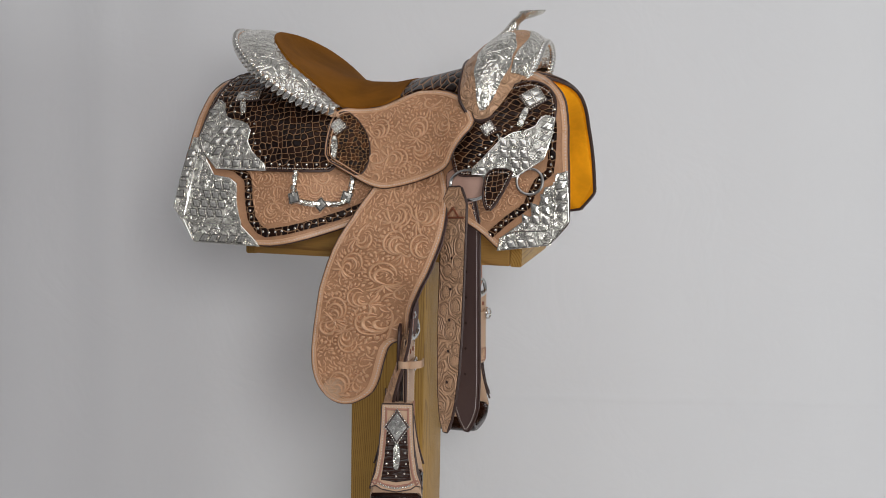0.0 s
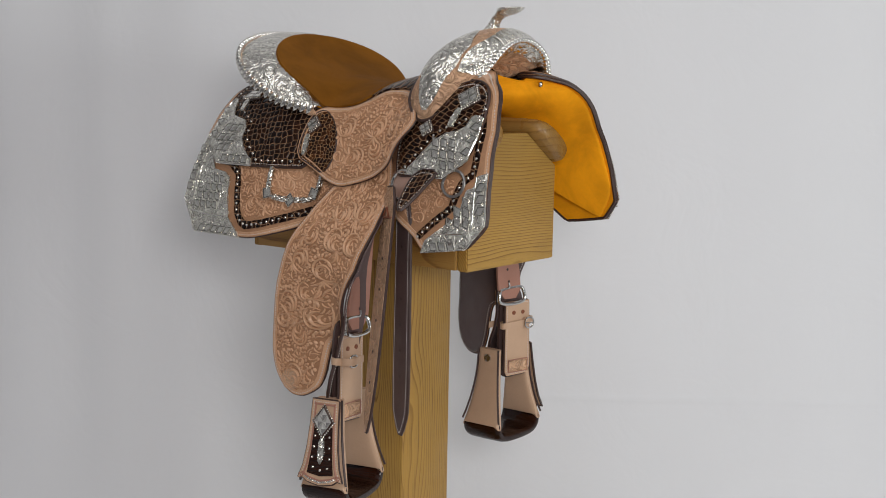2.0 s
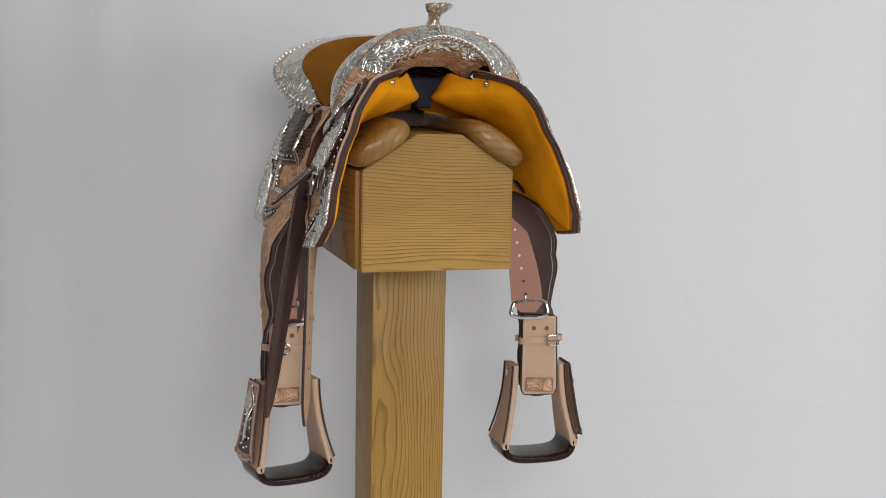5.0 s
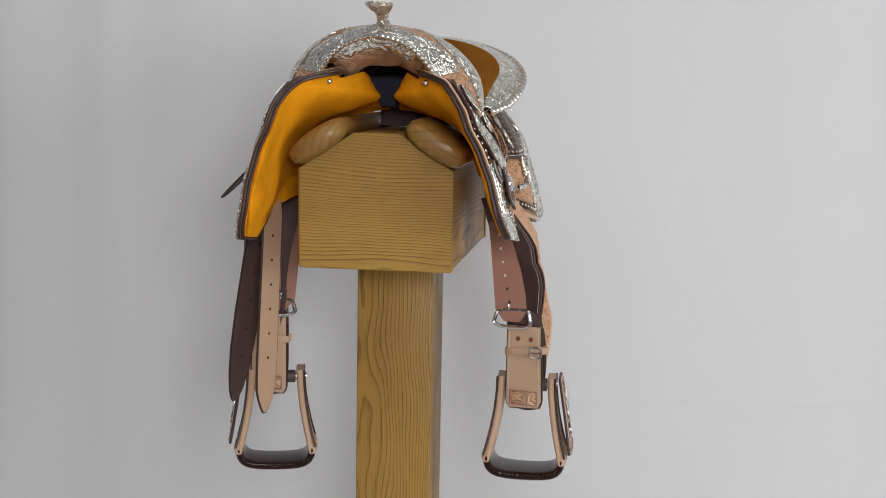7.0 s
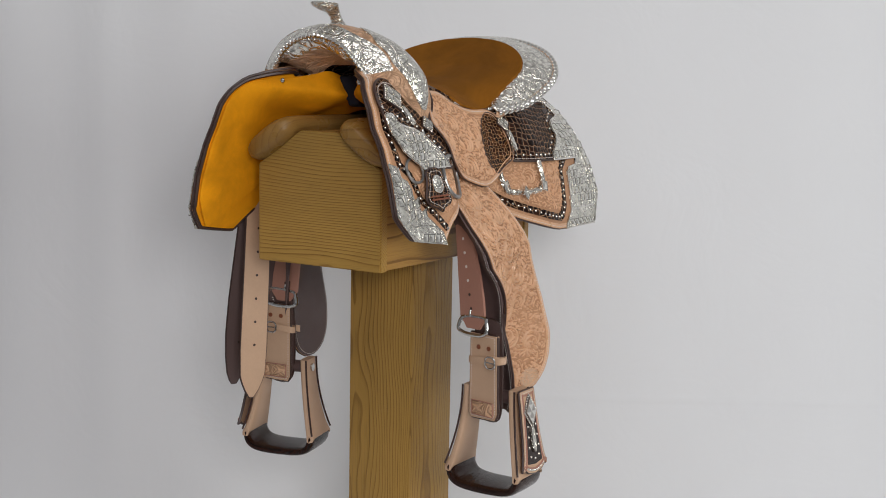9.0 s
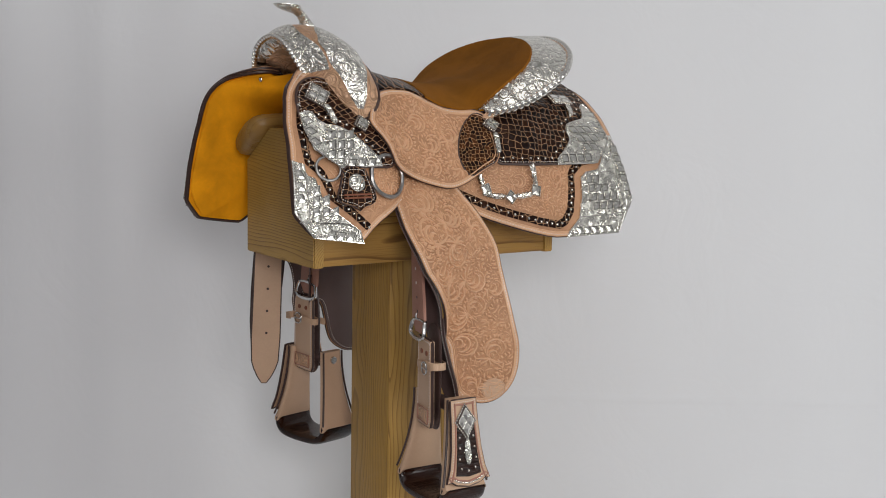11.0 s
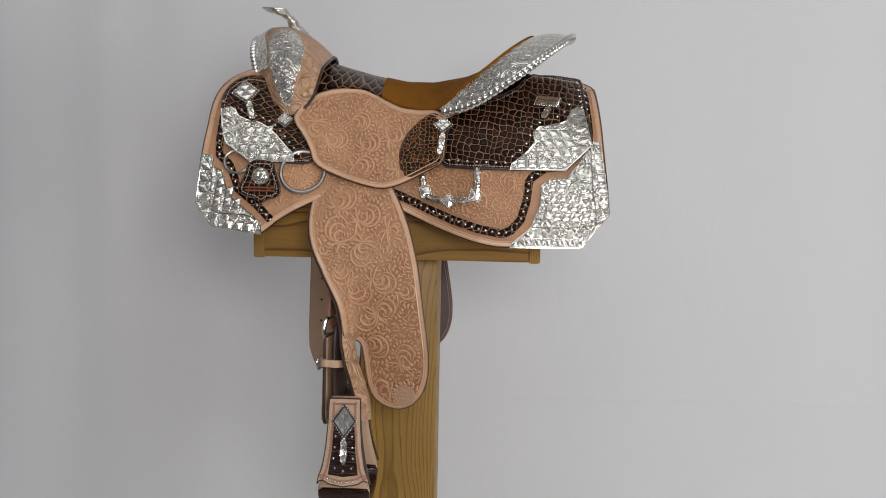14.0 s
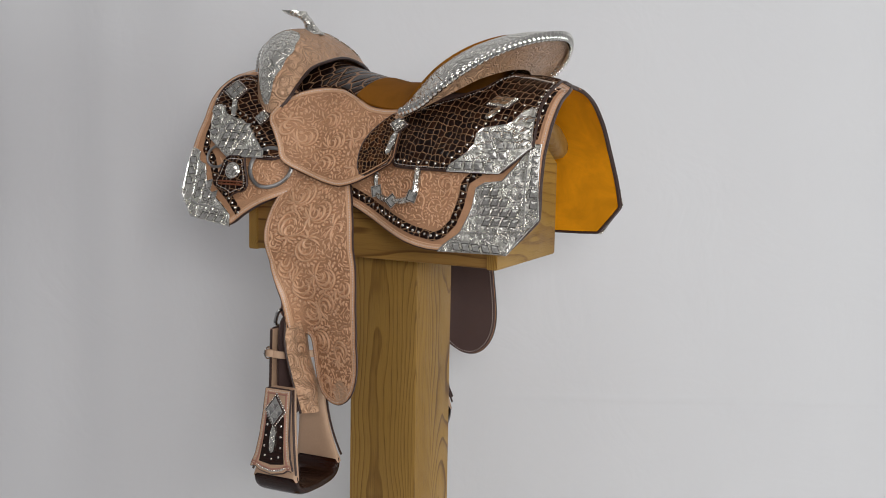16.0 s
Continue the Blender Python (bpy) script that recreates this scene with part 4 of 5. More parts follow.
def seat(saddle):
    outer, inner, under = rim_curves()
    # silver face of the cantle, slightly domed
    rows = []
    for o, i in zip(outer, inner):
        row = []
        for k in range(9):
            f = k / 8
            p = o.lerp(i, f)
            p.z += 0.006 * math.sin(math.pi * f) ** 0.8
            row.append(p)
        rows.append(row)
    part("cantle_plate", thicken(loft(rows), 0.002), SILVER_FINE, saddle, "engraved silver cantle plate")
    rope = bmesh.new()
    path = resample([tuple(p) for p in outer], 0.0118)
    for a, b in zip(path, path[1:]):
        a, b = Vector(a), Vector(b)
        d = (b - a).normalized()
        outw = Vector((a.x + 0.13, a.y, 0)).normalized()
        lean = (d * 0.55 + Vector((0, 0, 1)) * 0.8 + outw * 0.1).normalized()
        c = (a + b) / 2 + outw * 0.002 + Vector((0, 0, -0.002))
        tube([c - lean * 0.0098, c - lean * 0.0064, c, c + lean * 0.0064, c + lean * 0.0098], [0.0024, 0.0050, 0.0062, 0.0050, 0.0024], False, 8, rope)
    part("rope_edge", rope, SILVER_BRIGHT, saddle, "twisted silver rope edge of the cantle")
    rows = []
    for o, u in zip(outer, under):
        rows.append([o.lerp(u, k / 6) + Vector((0.012 * math.sin(math.pi * k / 6), 0, -0.004 * math.sin(math.pi * k / 6))) for k in range(7)])
    part("cantle_back", thicken(loft(rows), 0.003), TOOLED_FINE, saddle, "tooled tan leather cantle back")
    # the suede dish
    xs = list(np.linspace(-0.2395, 0.150, 46))
    half = inner[:41]
    ix = np.array([p.x for p in half][::-1])
    iy, iz = np.array([p.y for p in half][::-1]), np.array([p.z for p in half][::-1])
    ex, ey, ez = [-0.071, -0.04, 0.0, 0.03, 0.06, 0.10, 0.135, 0.16], [0.133, 0.130, 0.126, 0.119, 0.113, 0.113, 0.115, 0.115], [-0.067, -0.066, -0.059, -0.043, -0.031, -0.029, -0.034, -0.04]
    cx, cz = [-0.26, -0.24, -0.21, -0.17, -0.12, -0.06, -0.01, 0.05, 0.10, 0.14, 0.16], [0.074, 0.068, 0.040, 0.012, -0.010, -0.022, -0.022, -0.010, 0.003, 0.015, 0.018]

    def cross(x):
        if x < -0.071:
            w, ze = float(np.interp(x, ix, iy)), float(np.interp(x, ix, iz))
        else:
            w, ze = float(np.interp(x, ex, ey)), float(np.interp(x, ex, ez))
        zc = float(np.interp(x, cx, cz))
        pw = 2.0
        return [Vector((x, w * f, zc + (ze - zc) * abs(f) ** pw)) for f in np.sin(np.linspace(-1, 1, 25) * math.pi / 2)]
    part("seat", thicken(loft([cross(x) for x in xs if x < 0.031]), 0.004), SUEDE, saddle, "golden brown suede seat")
    part("seat_front_cover", thicken(loft([[p + Vector((0, 0, 0.0025)) for p in cross(x)] for x in np.linspace(0.018, 0.165, 16)]), 0.004), croc("croc_seat_front", 70, 70, 0.4, tilt=45), saddle, "dark scaled leather seat front")


def swell(saddle):
    F = [(0.266, 0, 0.058), (0.266, 0.043, 0.048), (0.263, 0.074, 0.026), (0.248, 0.106, -0.014), (0.227, 0.150, -0.046)]
    M = [(0.205, 0, 0.079), (0.205, 0.068, 0.069), (0.200, 0.125, 0.041), (0.195, 0.163, -0.008), (0.184, 0.170, -0.082)]
    B = [(0.128, 0, 0.024), (0.130, 0.058, 0.016), (0.136, 0.104, 0.002), (0.140, 0.142, -0.028), (0.145, 0.157, -0.047)]
    n, m = 49, 25
    curves = []
    for c in (F, M, B):
        curves.append(catmull([(x, -y, z) for x, y, z in c[:0:-1]] + c, n))

    def at(u, s, lift=0.0):
        """u across from -1 to 1, s from front (0) to back (1)."""
        q = (u + 1) / 2 * (n - 1)
        i = min(int(q), n - 2)
        f, mid, b = (Vector(c[i]).lerp(Vector(c[i + 1]), q - i) for c in curves)
        ctrl = mid * 2 - (f + b) * 0.5
        ctrl = mid + (ctrl - mid) * 0.9
        p = f * (1 - s) ** 2 + ctrl * 2 * s * (1 - s) + b * s ** 2
        return p

    def lifted(u, s, d):
        p = at(u, s)
        e = 0.02
        nrm = (at(min(u + e, 1), s) - at(max(u - e, -1), s)).cross(at(u, min(s + e, 1)) - at(u, max(s - e, 0)))
        nrm.normalize()
        if nrm.dot(p - Vector((0.2, 0, -0.05))) < 0:
            nrm = -nrm
        return p + nrm * d
    body = part("swell", loft([[at(u, s) for s in np.linspace(0, 1, m)] for u in np.linspace(-1, 1, n)]), TOOLED_FINE, saddle, "tooled tan leather swell")
    rim = [at(u, 1) for u in np.linspace(-1, 1, 40)]
    part("edge_binding", tube(rim, 0.003, False, 6), EDGE, body)
    rim = [at(-1, s) for s in np.linspace(0, 1, 12)]
    part("edge_binding", tube(rim, 0.003, False, 6), EDGE, body)
    rim = [at(1, s) for s in np.linspace(0, 1, 12)]
    part("edge_binding", tube(rim, 0.003, False, 6), EDGE, body)
    # silver front plate
    rows = [[lifted(u, s, 0.0022) for s in np.linspace(0.0, 0.22 + 0.03 * math.cos(u * 11), 9)] for u in np.linspace(-0.70, 0.70, 41)]
    part("swell_front_plate", thicken(loft(rows), 0.002), SILVER_FINE, body, "engraved silver plate round the swell front")
    for sd in (-1, 1):
        rows = []
        for k in range(21):
            f = k / 20
            u = sd * (0.20 + 0.72 * f)
            w = 0.24 * math.sin(math.pi * min(f * 0.97 + 0.02, 1.0)) ** 0.5 * (1 + 0.05 * math.sin(f * 22)) + 0.004
            c = 0.52 - 0.02 * f
            rows.append([lifted(u, c + w * q, 0.0025) for q in np.linspace(-1, 1, 9)])
        part("swell_side_plate", thicken(loft(rows), 0.002), SILVER_FINE, body, "engraved leaf-shaped silver plate")
    rope = bmesh.new()
    path = resample([tuple(lifted(u, 0.0, 0.001)) for u in np.linspace(-0.74, 0.74, 60)], 0.0088)
    for a, b in zip(path, path[1:]):
        a, b = Vector(a), Vector(b)
        d = (b - a).normalized()
        c = (a + b) / 2
        lean = (d * 0.6 + Vector((0.75, 0, 0.1))).normalized()
        tube([c - lean * 0.0085, c - lean * 0.005, c, c + lean * 0.005, c + lean * 0.0085], [0.0014, 0.0044, 0.0055, 0.0044, 0.0014], False, 8, rope)
    part("rope_edge", rope, SILVER_BRIGHT, body, "twisted silver rope edge of the swell")
    # the gullet: a silver lip, then leather going in
    rows_a, rows_b = [], []
    for u in np.linspace(-0.58, 0.58, 41):
        p = at(u, 0.0)
        k = 1 - abs(u) / 0.58
        lip = Vector((p.x - 0.016, p.y * 0.90, p.z - 0.020 * min(1, k * 2.5) - 0.002))
        deep = Vector((p.x - 0.085, p.y * 0.82, max(min(p.z - 0.030, 0.022) - 0.012, -0.012)))
        rows_a.append([p.lerp(lip, f) + Vector((0.003 * math.sin(math.pi * f), 0, 0)) for f in np.linspace(0, 1, 6)])
        rows_b.append([lip.lerp(deep, f) for f in np.linspace(0, 1, 8)])
    part("gullet_lip", thicken(loft(rows_a), 0.002), SILVER_FINE, body, "engraved silver gullet lip")
    part("gullet_cover", thicken(loft(rows_b), 0.003), TOOLED_FINE, body, "tooled tan leather gullet")
    # horn
    bm = bmesh.new()
    prof = [(0.196, 0.068, 0.021), (0.199, 0.076, 0.0150), (0.203, 0.084, 0.0110), (0.208, 0.092, 0.0102), (0.215, 0.098, 0.0122), (0.226, 0.102, 0.0175), (0.235, 0.107, 0.0220), (0.239, 0.1115, 0.0240), (0.2395, 0.113, 0.0235), (0.238, 0.1115, 0.0205), (0.236, 0.108, 0.014), (0.235, 0.1065, 0.004)]
    rows = []
    for i, (x, z, r) in enumerate(prof):
        tilt = min(max((i - 3) / 4, 0), 1) * 0.10
        rows.append([(x + r * math.cos(a), r * math.sin(a), z - tilt * r * math.cos(a) * -0.6) for a in np.linspace(0, math.tau, 24, endpoint=False)])
    loft(rows, True, bm)
    part("horn", bm, SILVER_FINE, body, "engraved silver horn with a dished cap")


def bars(saddle):
    for side in (-1, 1):
        bm = bmesh.new()
        rows = []
        for x, k in [(-0.280, 0.05), (-0.277, 0.45), (-0.268, 0.75), (-0.252, 0.93), (-0.22, 1), (0, 1), (0.225, 1), (0.250, 0.95), (0.266, 0.78), (0.275, 0.48), (0.278, 0.05)]:
            row = []
            for a in np.linspace(0, math.tau, 24, endpoint=False):
                c, s = math.cos(a), math.sin(a)
                p, q = 0.058 * k ** 0.5 * math.copysign(abs(c) ** 0.7, c), 0.023 * (0.35 + 0.65 * k) * math.copysign(abs(s) ** 0.8, s)
                # along the slope, away from it
                row.append((x, side * (0.100 + p * 0.83 + q * 0.56), -0.118 - p * 0.56 + q * 0.83))
            rows.append(row)
        loft(rows, True, bm)
        bm.verts.ensure_lookup_table()
        bm.faces.new(bm.verts[:24])
        bm.faces.new(bm.verts[-24:])
        part("tree_bar", bm, BAR_WOOD, saddle, "lacquered tan saddle tree bar")
        rows = []
        edge = [(0.232, -0.001), (0.262, -0.007), (0.286, -0.019), (0.303, -0.036), (0.313, -0.056), (0.319, -0.086), (0.323, -0.120), (0.327, -0.160), (0.331, -0.212), (0.305, -0.258)]
        deep = [(0.040, -0.002), (0.028, -0.026), (0.022, -0.044), (0.060, -0.064), (0.112, -0.084), (0.140, -0.105), (0.158, -0.128), (0.168, -0.150), (0.174, -0.175), (0.180, -0.195)]
        foot = [(0.030, -0.040), (0.018, -0.054), (0.008, -0.066), (0.045, -0.072), (0.110, -0.094), (0.132, -0.108), (0.150, -0.122), (0.162, -0.132), (0.172, -0.152), (0.178, -0.180)]
        for (x, z), (y, zd), (yf, zf) in zip(catmull(edge, 36), catmull(deep, 36), catmull(foot, 36)):
            a, b, c = on(side_form, side, float(x) - 0.003, float(z), -0.007), Vector((0.175, side * min(y - 0.004, side_form(0.13, zd) - 0.012), zd)), Vector((0.085, side * min(yf, side_form(0.085, zf) - 0.014), zf))
            roll = on(side_form, side, float(x) - 0.012, float(z), -0.012)
            mid = roll.lerp(b, 0.5) + Vector((0, -side * 0.002, 0.0))
            rows.append([Vector(q) for q in catmull([a, roll, mid, b, b.lerp(c, 0.5) + Vector((0, 0, 0.005)), c], 24)])
        back = Vector((-0.0015, side * 0.0015, 0.0012))
        part("front_lining", loft([row + [q + back for q in reversed(row)] for row in rows], True), LINING, saddle, "orange-yellow suede rolled in over the bar")
    part("ground_seat", box(-0.22, 0.06, -0.050, 0.050, -0.052, -0.036, 0.004), BROWN, saddle, "dark brown leather under the seat")
    part("channel_end", box(-0.030, -0.020, -0.046, 0.046, -0.100, -0.050, 0.002), BROWN, saddle)
    bm = box(0.110, 0.155, -0.056, 0.056, -0.062, -0.008, 0.010)
    for v in bm.verts:
        if v.co.z < -0.04:
            v.co.y *= 0.25
    part("gullet_padding", bm, NAVY, saddle, "dark navy padding inside the gullet")


def ring_tube(pts, r, parent, name, material, label=""):
    return part(name, tube(pts, r, True, 8), material, parent, label)


def turned(side, x, y, deg=18):
    """A frame that hangs outside the fender: its x goes outwards, its y forwards."""
    c, s = math.cos(radians(deg)), math.sin(radians(deg))
    ax, ay = Vector((s, side * c, 0)), Vector((c, -side * s, 0))
    return Matrix.Translation((x, side * y, 0)) @ Matrix((ax, ay, Vector((0, 0, 1)))).transposed().to_4x4()


def strap_bm(pts, thick, curve=0.0):
    """A flat strap: (across, height) outline, with a slight bow."""
    bm = bmesh.new()
    flat = bmesh.new()
    flat.faces.new([flat.verts.new((x, 0, z)) for x, z in pts])
    z = min(p[1] for p in pts)
    top = max(p[1] for p in pts)
    while z < top:
        z += 0.02
        bmesh.ops.bisect_plane(flat, geom=flat.verts[:] + flat.edges[:] + flat.faces[:], plane_co=(0, 0, z), plane_no=(0, 0, 1), dist=1e-6)
    fr = {v: bm.verts.new((v.co.x, thick / 2 + curve * math.sin((v.co.z - top) * 9), v.co.z)) for v in flat.verts}
    bk = {v: bm.verts.new((v.co.x, -thick / 2 + curve * math.sin((v.co.z - top) * 9), v.co.z)) for v in flat.verts}
    for f in flat.faces:
        bm.faces.new([fr[v] for v in f.verts])
        bm.faces.new([bk[v] for v in reversed(f.verts)])
    for e in flat.edges:
        if len(e.link_faces) == 1:
            a, b = e.verts
            bm.faces.new((fr[a], fr[b], bk[b], bk[a]))
    flat.free()
    return bm


def placed(ob, m):
    ob.matrix_basis = m
    return ob


def fender_and_stirrup(saddle, side):
    fend = panel("fender", chaikin(FENDER, 1), GROUND, saddle, side, 0.002, 0.0045, fall_form, "floral tooled tan leather fender", 0.0019, 0.0036, 0.006)
    carving(fend, chaikin(FENDER, 1), fall_form, side, 0.0065, 61 + side, 0.009, 0.0215)
    panel("fender_lining", [tuple(q) for q in inset(chaikin(FENDER, 1), 0.001)], BROWN, fend, side, -0.002, 0.0038, fall_form, "dark brown leather fender lining")
    part("stitching", stitches(inset(resample(chaikin(FENDER, 1), 0.004, True), 0.0045), fall_form, side, -0.0028), THREAD, fend)
    # maker's round stamp at the foot of the fender
    bm = bmesh.new()
    bm.faces.new([bm.verts.new(on(fall_form, side, -0.030 + 0.018 * math.cos(a), -0.545 + 0.0172 * math.sin(a), 0.0074)) for a in np.linspace(0, math.tau, 32, endpoint=False)])
    part("stamp_ground", bm, TAN, fend, "smooth round maker's stamp")
    bm = bmesh.new()
    for rad in (0.019, 0.0165):
        tube([on(fall_form, side, -0.030 + rad * math.cos(a), -0.545 + rad * 0.95 * math.sin(a), 0.0076) for a in np.linspace(0, math.tau, 28, endpoint=False)], 0.0007, True, 5, bm)
    part("round_stamp", bm, TAN, fend)
    bm = bmesh.new()
    for k in range(3):
        tube([on(fall_form, side, -0.030 + q * (0.010 - 0.002 * abs(k - 1)), -0.539 - 0.006 * k, 0.0076) for q in (-1, -0.3, 0.3, 1)], 0.0011, False, 5, bm)
    part("stamp_bar", bm, TAN, fend)

    # the fender's front edge turns outwards on its way down and becomes the tongue; its brown lining faces forwards
    def edges(z):
        """The outer and the inner edge of the turned leather at a height."""
        ez = (-0.592, -0.55, -0.52, -0.49, -0.46, -0.43, -0.40, -0.37, -0.34, -0.31, -0.28, -0.22)
        ox = float(np.interp(z, ez, (0.046, 0.051, 0.0587, 0.068, 0.0747, 0.0786, 0.0839, 0.0974, 0.1152, 0.1265, 0.133, 0.138)))
        oy = float(np.interp(z, ez, (0.268, 0.279, 0.281, 0.280, 0.277, 0.2737, 0.272, 0.2691, 0.2640, 0.2510, 0.2380, 0.203)))
        iz = (-0.592, -0.56, -0.53, -0.50, -0.47, -0.43, -0.36, -0.30, -0.22)
        ix = float(np.interp(z, iz, (0.038, 0.0395, 0.0492, 0.0614, 0.0677, 0.072, 0.076, 0.080, 0.084)))
        iy = float(np.interp(z, iz, (0.228, 0.2258, 0.2194, 0.2176, 0.2155, 0.2080, 0.198, 0.184, 0.160)))
        f = min(max((-0.33 - z) / 0.08, 0), 1) if side < 0 else 0.0
        fx = float(np.interp(z, (-0.46, -0.425, -0.392, -0.362, -0.33, -0.285, -0.25, -0.21), (0.073, 0.0765, 0.083, 0.096, 0.1135, 0.133, 0.138, 0.1345)))
        low = min(max((-0.40 - z) / 0.06, 0), 1)
        outer = on(fall_form, side, fx, z, 0.001).lerp(Vector((ox + 0.012 * f, side * (oy - 0.008 * f), z)), low)
        return outer, Vector((ix + 0.010 * f, side * (iy - 0.006 * f), z))

    def turned_sheet(z0, z1, d, n):
        rows = []
        for z in np.linspace(z0, z1, n):
            a, b = edges(float(z))
            rows.append([a.lerp(b, k / 8) + Vector((d - 0.014 * math.sin(math.pi * k / 8), 0, 0)) for k in range(9)])
        return rows
    tip = part("tongue", thicken(loft(turned_sheet(-0.425, -0.592, 0.0, 30)), 0.003), TOOLED_FINE, fend, "tooled tan fender tongue beside a slot")
    part("tongue_lining", thicken(loft(turned_sheet(-0.22, -0.592, 0.0045, 50)), 0.002), BROWN, fend, "dark brown lining of the turned fender edge")
    rim = [edges(float(z))[0] + Vector((0.003, 0, 0)) for z in np.linspace(-0.41, -0.592, 24)]
    part("edge_binding", tube(rim, 0.0024, False, 6), EDGE, tip)
    part("edge_binding", tube([edges(float(z))[1] + Vector((0.003, 0, 0)) for z in np.linspace(-0.40, -0.592, 24)], 0.0018, False, 6), EDGE, tip)
    bm = bmesh.new()
    for z in np.arange(-0.225, -0.588, -0.0046):
        p, q = (edges(float(z + k))[0].lerp(edges(float(z + k))[1], 0.08) + Vector((0.0052, 0, 0)) for k in (0, -0.0027))
        tube([p, q], 0.0007, False, 4, bm)
    part("stitching", bm, THREAD, tip)
    # the keeper strap from the buckle round to the slot
    rows = []
    for x, y, z in catmull([(0.110, 0.258, -0.487), (0.111, 0.276, -0.488), (0.097, 0.284, -0.489), (0.079, 0.277, -0.491), (0.067, 0.250, -0.494), (0.058, 0.222, -0.496), (0.054, 0.212, -0.497)], 20):
        rows.append([Vector((x, side * y * (1.0 if side > 0 else 0.93), z + q)) for q in (0.0062, 0.003, -0.003, -0.0062)])
    part("keeper_loop", thicken(loft(rows), 0.0025), TAN, fend, "narrow tan keeper strap round the tongue")

    lean = 13 if side > 0 else 5
    hang = turned(side, 0.098 if side > 0 else 0.082, 0.226 if side > 0 else 0.220, lean)
    up = placed(part("upper_leather", strap_bm(chaikin([(-0.034, -0.44), (0.024, -0.44), (0.016, -0.37), (-0.012, -0.28), (-0.040, -0.20), (-0.062, -0.20), (-0.050, -0.28), (-0.042, -0.36)], 1), 0.005), PINK, saddle, "pinkish brown stirrup leather with punched holes"), hang)
    for k in range(6):
        placed(part("hole", tube([(-0.010 - 0.0046 * k, 0.0022, -0.405 + 0.024 * k), (-0.010 - 0.0046 * k, 0.0030, -0.405 + 0.024 * k)], 0.0026, False, 10), EDGE if k < 2 else THREAD, up), Matrix())
    part("hook_pin", tube([(-0.010, 0.003, -0.418), (-0.0105, 0.0050, -0.413), (-0.011, 0.003, -0.408)], 0.0022, False, 8), STEEL, up, "nickel hook in a strap hole")
    tong = [(-0.020, -0.43), (0.006, -0.42), (0.028, -0.43), (0.033, -0.47), (0.033, -0.56), (0.031, -0.592), (0.018, -0.603), (-0.010, -0.603), (-0.024, -0.592), (-0.029, -0.56), (-0.029, -0.47)]
    tg = placed(part("fender_tongue", strap_bm(chaikin(tong, 1), 0.004), BROWN, saddle, "fender tongue, dark brown inside and tooled outside"), turned(side, 0.082 if side > 0 else 0.068, 0.244 if side > 0 else 0.230, lean))
    part("edge_binding", tube([(x, 0.0, z) for x, z in resample(chaikin(tong, 1), 0.008, True)], 0.0022, True, 6), EDGE, tg)
    w0, w1 = -0.035, 0.029
    ring = chaikin([(w0, 0.004, -0.428), (w0 - 0.004, 0.006, -0.450), (w1 + 0.004, 0.006, -0.450), (w1, 0.004, -0.424), (w1 - 0.006, 0.0, -0.416), (w0 + 0.006, 0, -0.420)], 3)
    placed(part("leather_ring", tube(ring, 0.0036, True, 8), STEEL, saddle, "bright nickel strap ring"), hang)
    low = [(-0.030, -0.447), (0.031, -0.447), (0.033, -0.52), (0.035, -0.583), (0.030, -0.595), (-0.025, -0.597), (-0.030, -0.588), (-0.030, -0.53)]
    ls = placed(part("lower_leather", strap_bm(low, 0.0075), TAN, saddle, "plain tan stirrup strap with two rivets"), turned(side, 0.098 if side > 0 else 0.082, 0.244 if side > 0 else 0.230, lean))
    ring = [(x, 0.0, z) for x, z in resample(low, 0.008, True)]
    part("edge_binding", tube(ring, 0.0030, True, 6, flat=1.0), EDGE, ls)
    bm = bmesh.new()
    for p, q in zip(*(lambda v: (v, np.roll(v, -1, 0)))(resample(inset(resample(low, 0.004, True), 0.0035), 0.0048, True))):
        tube([(p[0], 0.0040, p[1]), (p[0] + (q[0] - p[0]) * 0.55, 0.0040, p[1] + (q[1] - p[1]) * 0.55)], 0.0006, False, 4, bm)
    part("stitching", bm, THREAD, ls)
    part("tooled_patch", box(-0.022, 0.028, 0.0036, 0.0056, -0.590, -0.565, 0.0006), TOOLED_FINE, ls, "tooled rectangular patch")
    bm = bmesh.new()
    for (a, b) in (((-0.022, -0.590), (0.028, -0.590)), ((0.028, -0.590), (0.028, -0.565)), ((0.028, -0.565), (-0.022, -0.565)), ((-0.022, -0.565), (-0.022, -0.590))):
        tube([(a[0], 0.006, a[1]), (b[0], 0.006, b[1])], 0.0009, False, 5, bm)
    part("patch_border", bm, PINK, ls)
    for q in (-0.010, 0.014):
        part("rivet", tube([(q, 0.0030, -0.470), (q, 0.0052, -0.470)], 0.0042, False, 12), RED_THONG, ls)
    belt = []
    for a in np.linspace(0, math.tau, 30, endpoint=False):
        c, s = math.cos(a), math.sin(a)
        belt.append((0.004 + 0.039 * math.copysign(abs(c) ** 0.6, c), 0.010 * math.copysign(abs(s) ** 0.7, s) - 0.003, -0.492 + 0.004 * c))
    rows = []
    for p in belt:
        d = Vector((p[0] - 0.004, p[1] * 4, 0)).normalized() * 0.0016
        rows.append([(p[0] - d.x, p[1] - d.y, p[2] - 0.006), (p[0] + d.x, p[1] + d.y, p[2] - 0.006), (p[0] + d.x, p[1] + d.y, p[2] + 0.006), (p[0] - d.x, p[1] - d.y, p[2] + 0.006)])
    bm = loft(rows + [rows[0]], True)
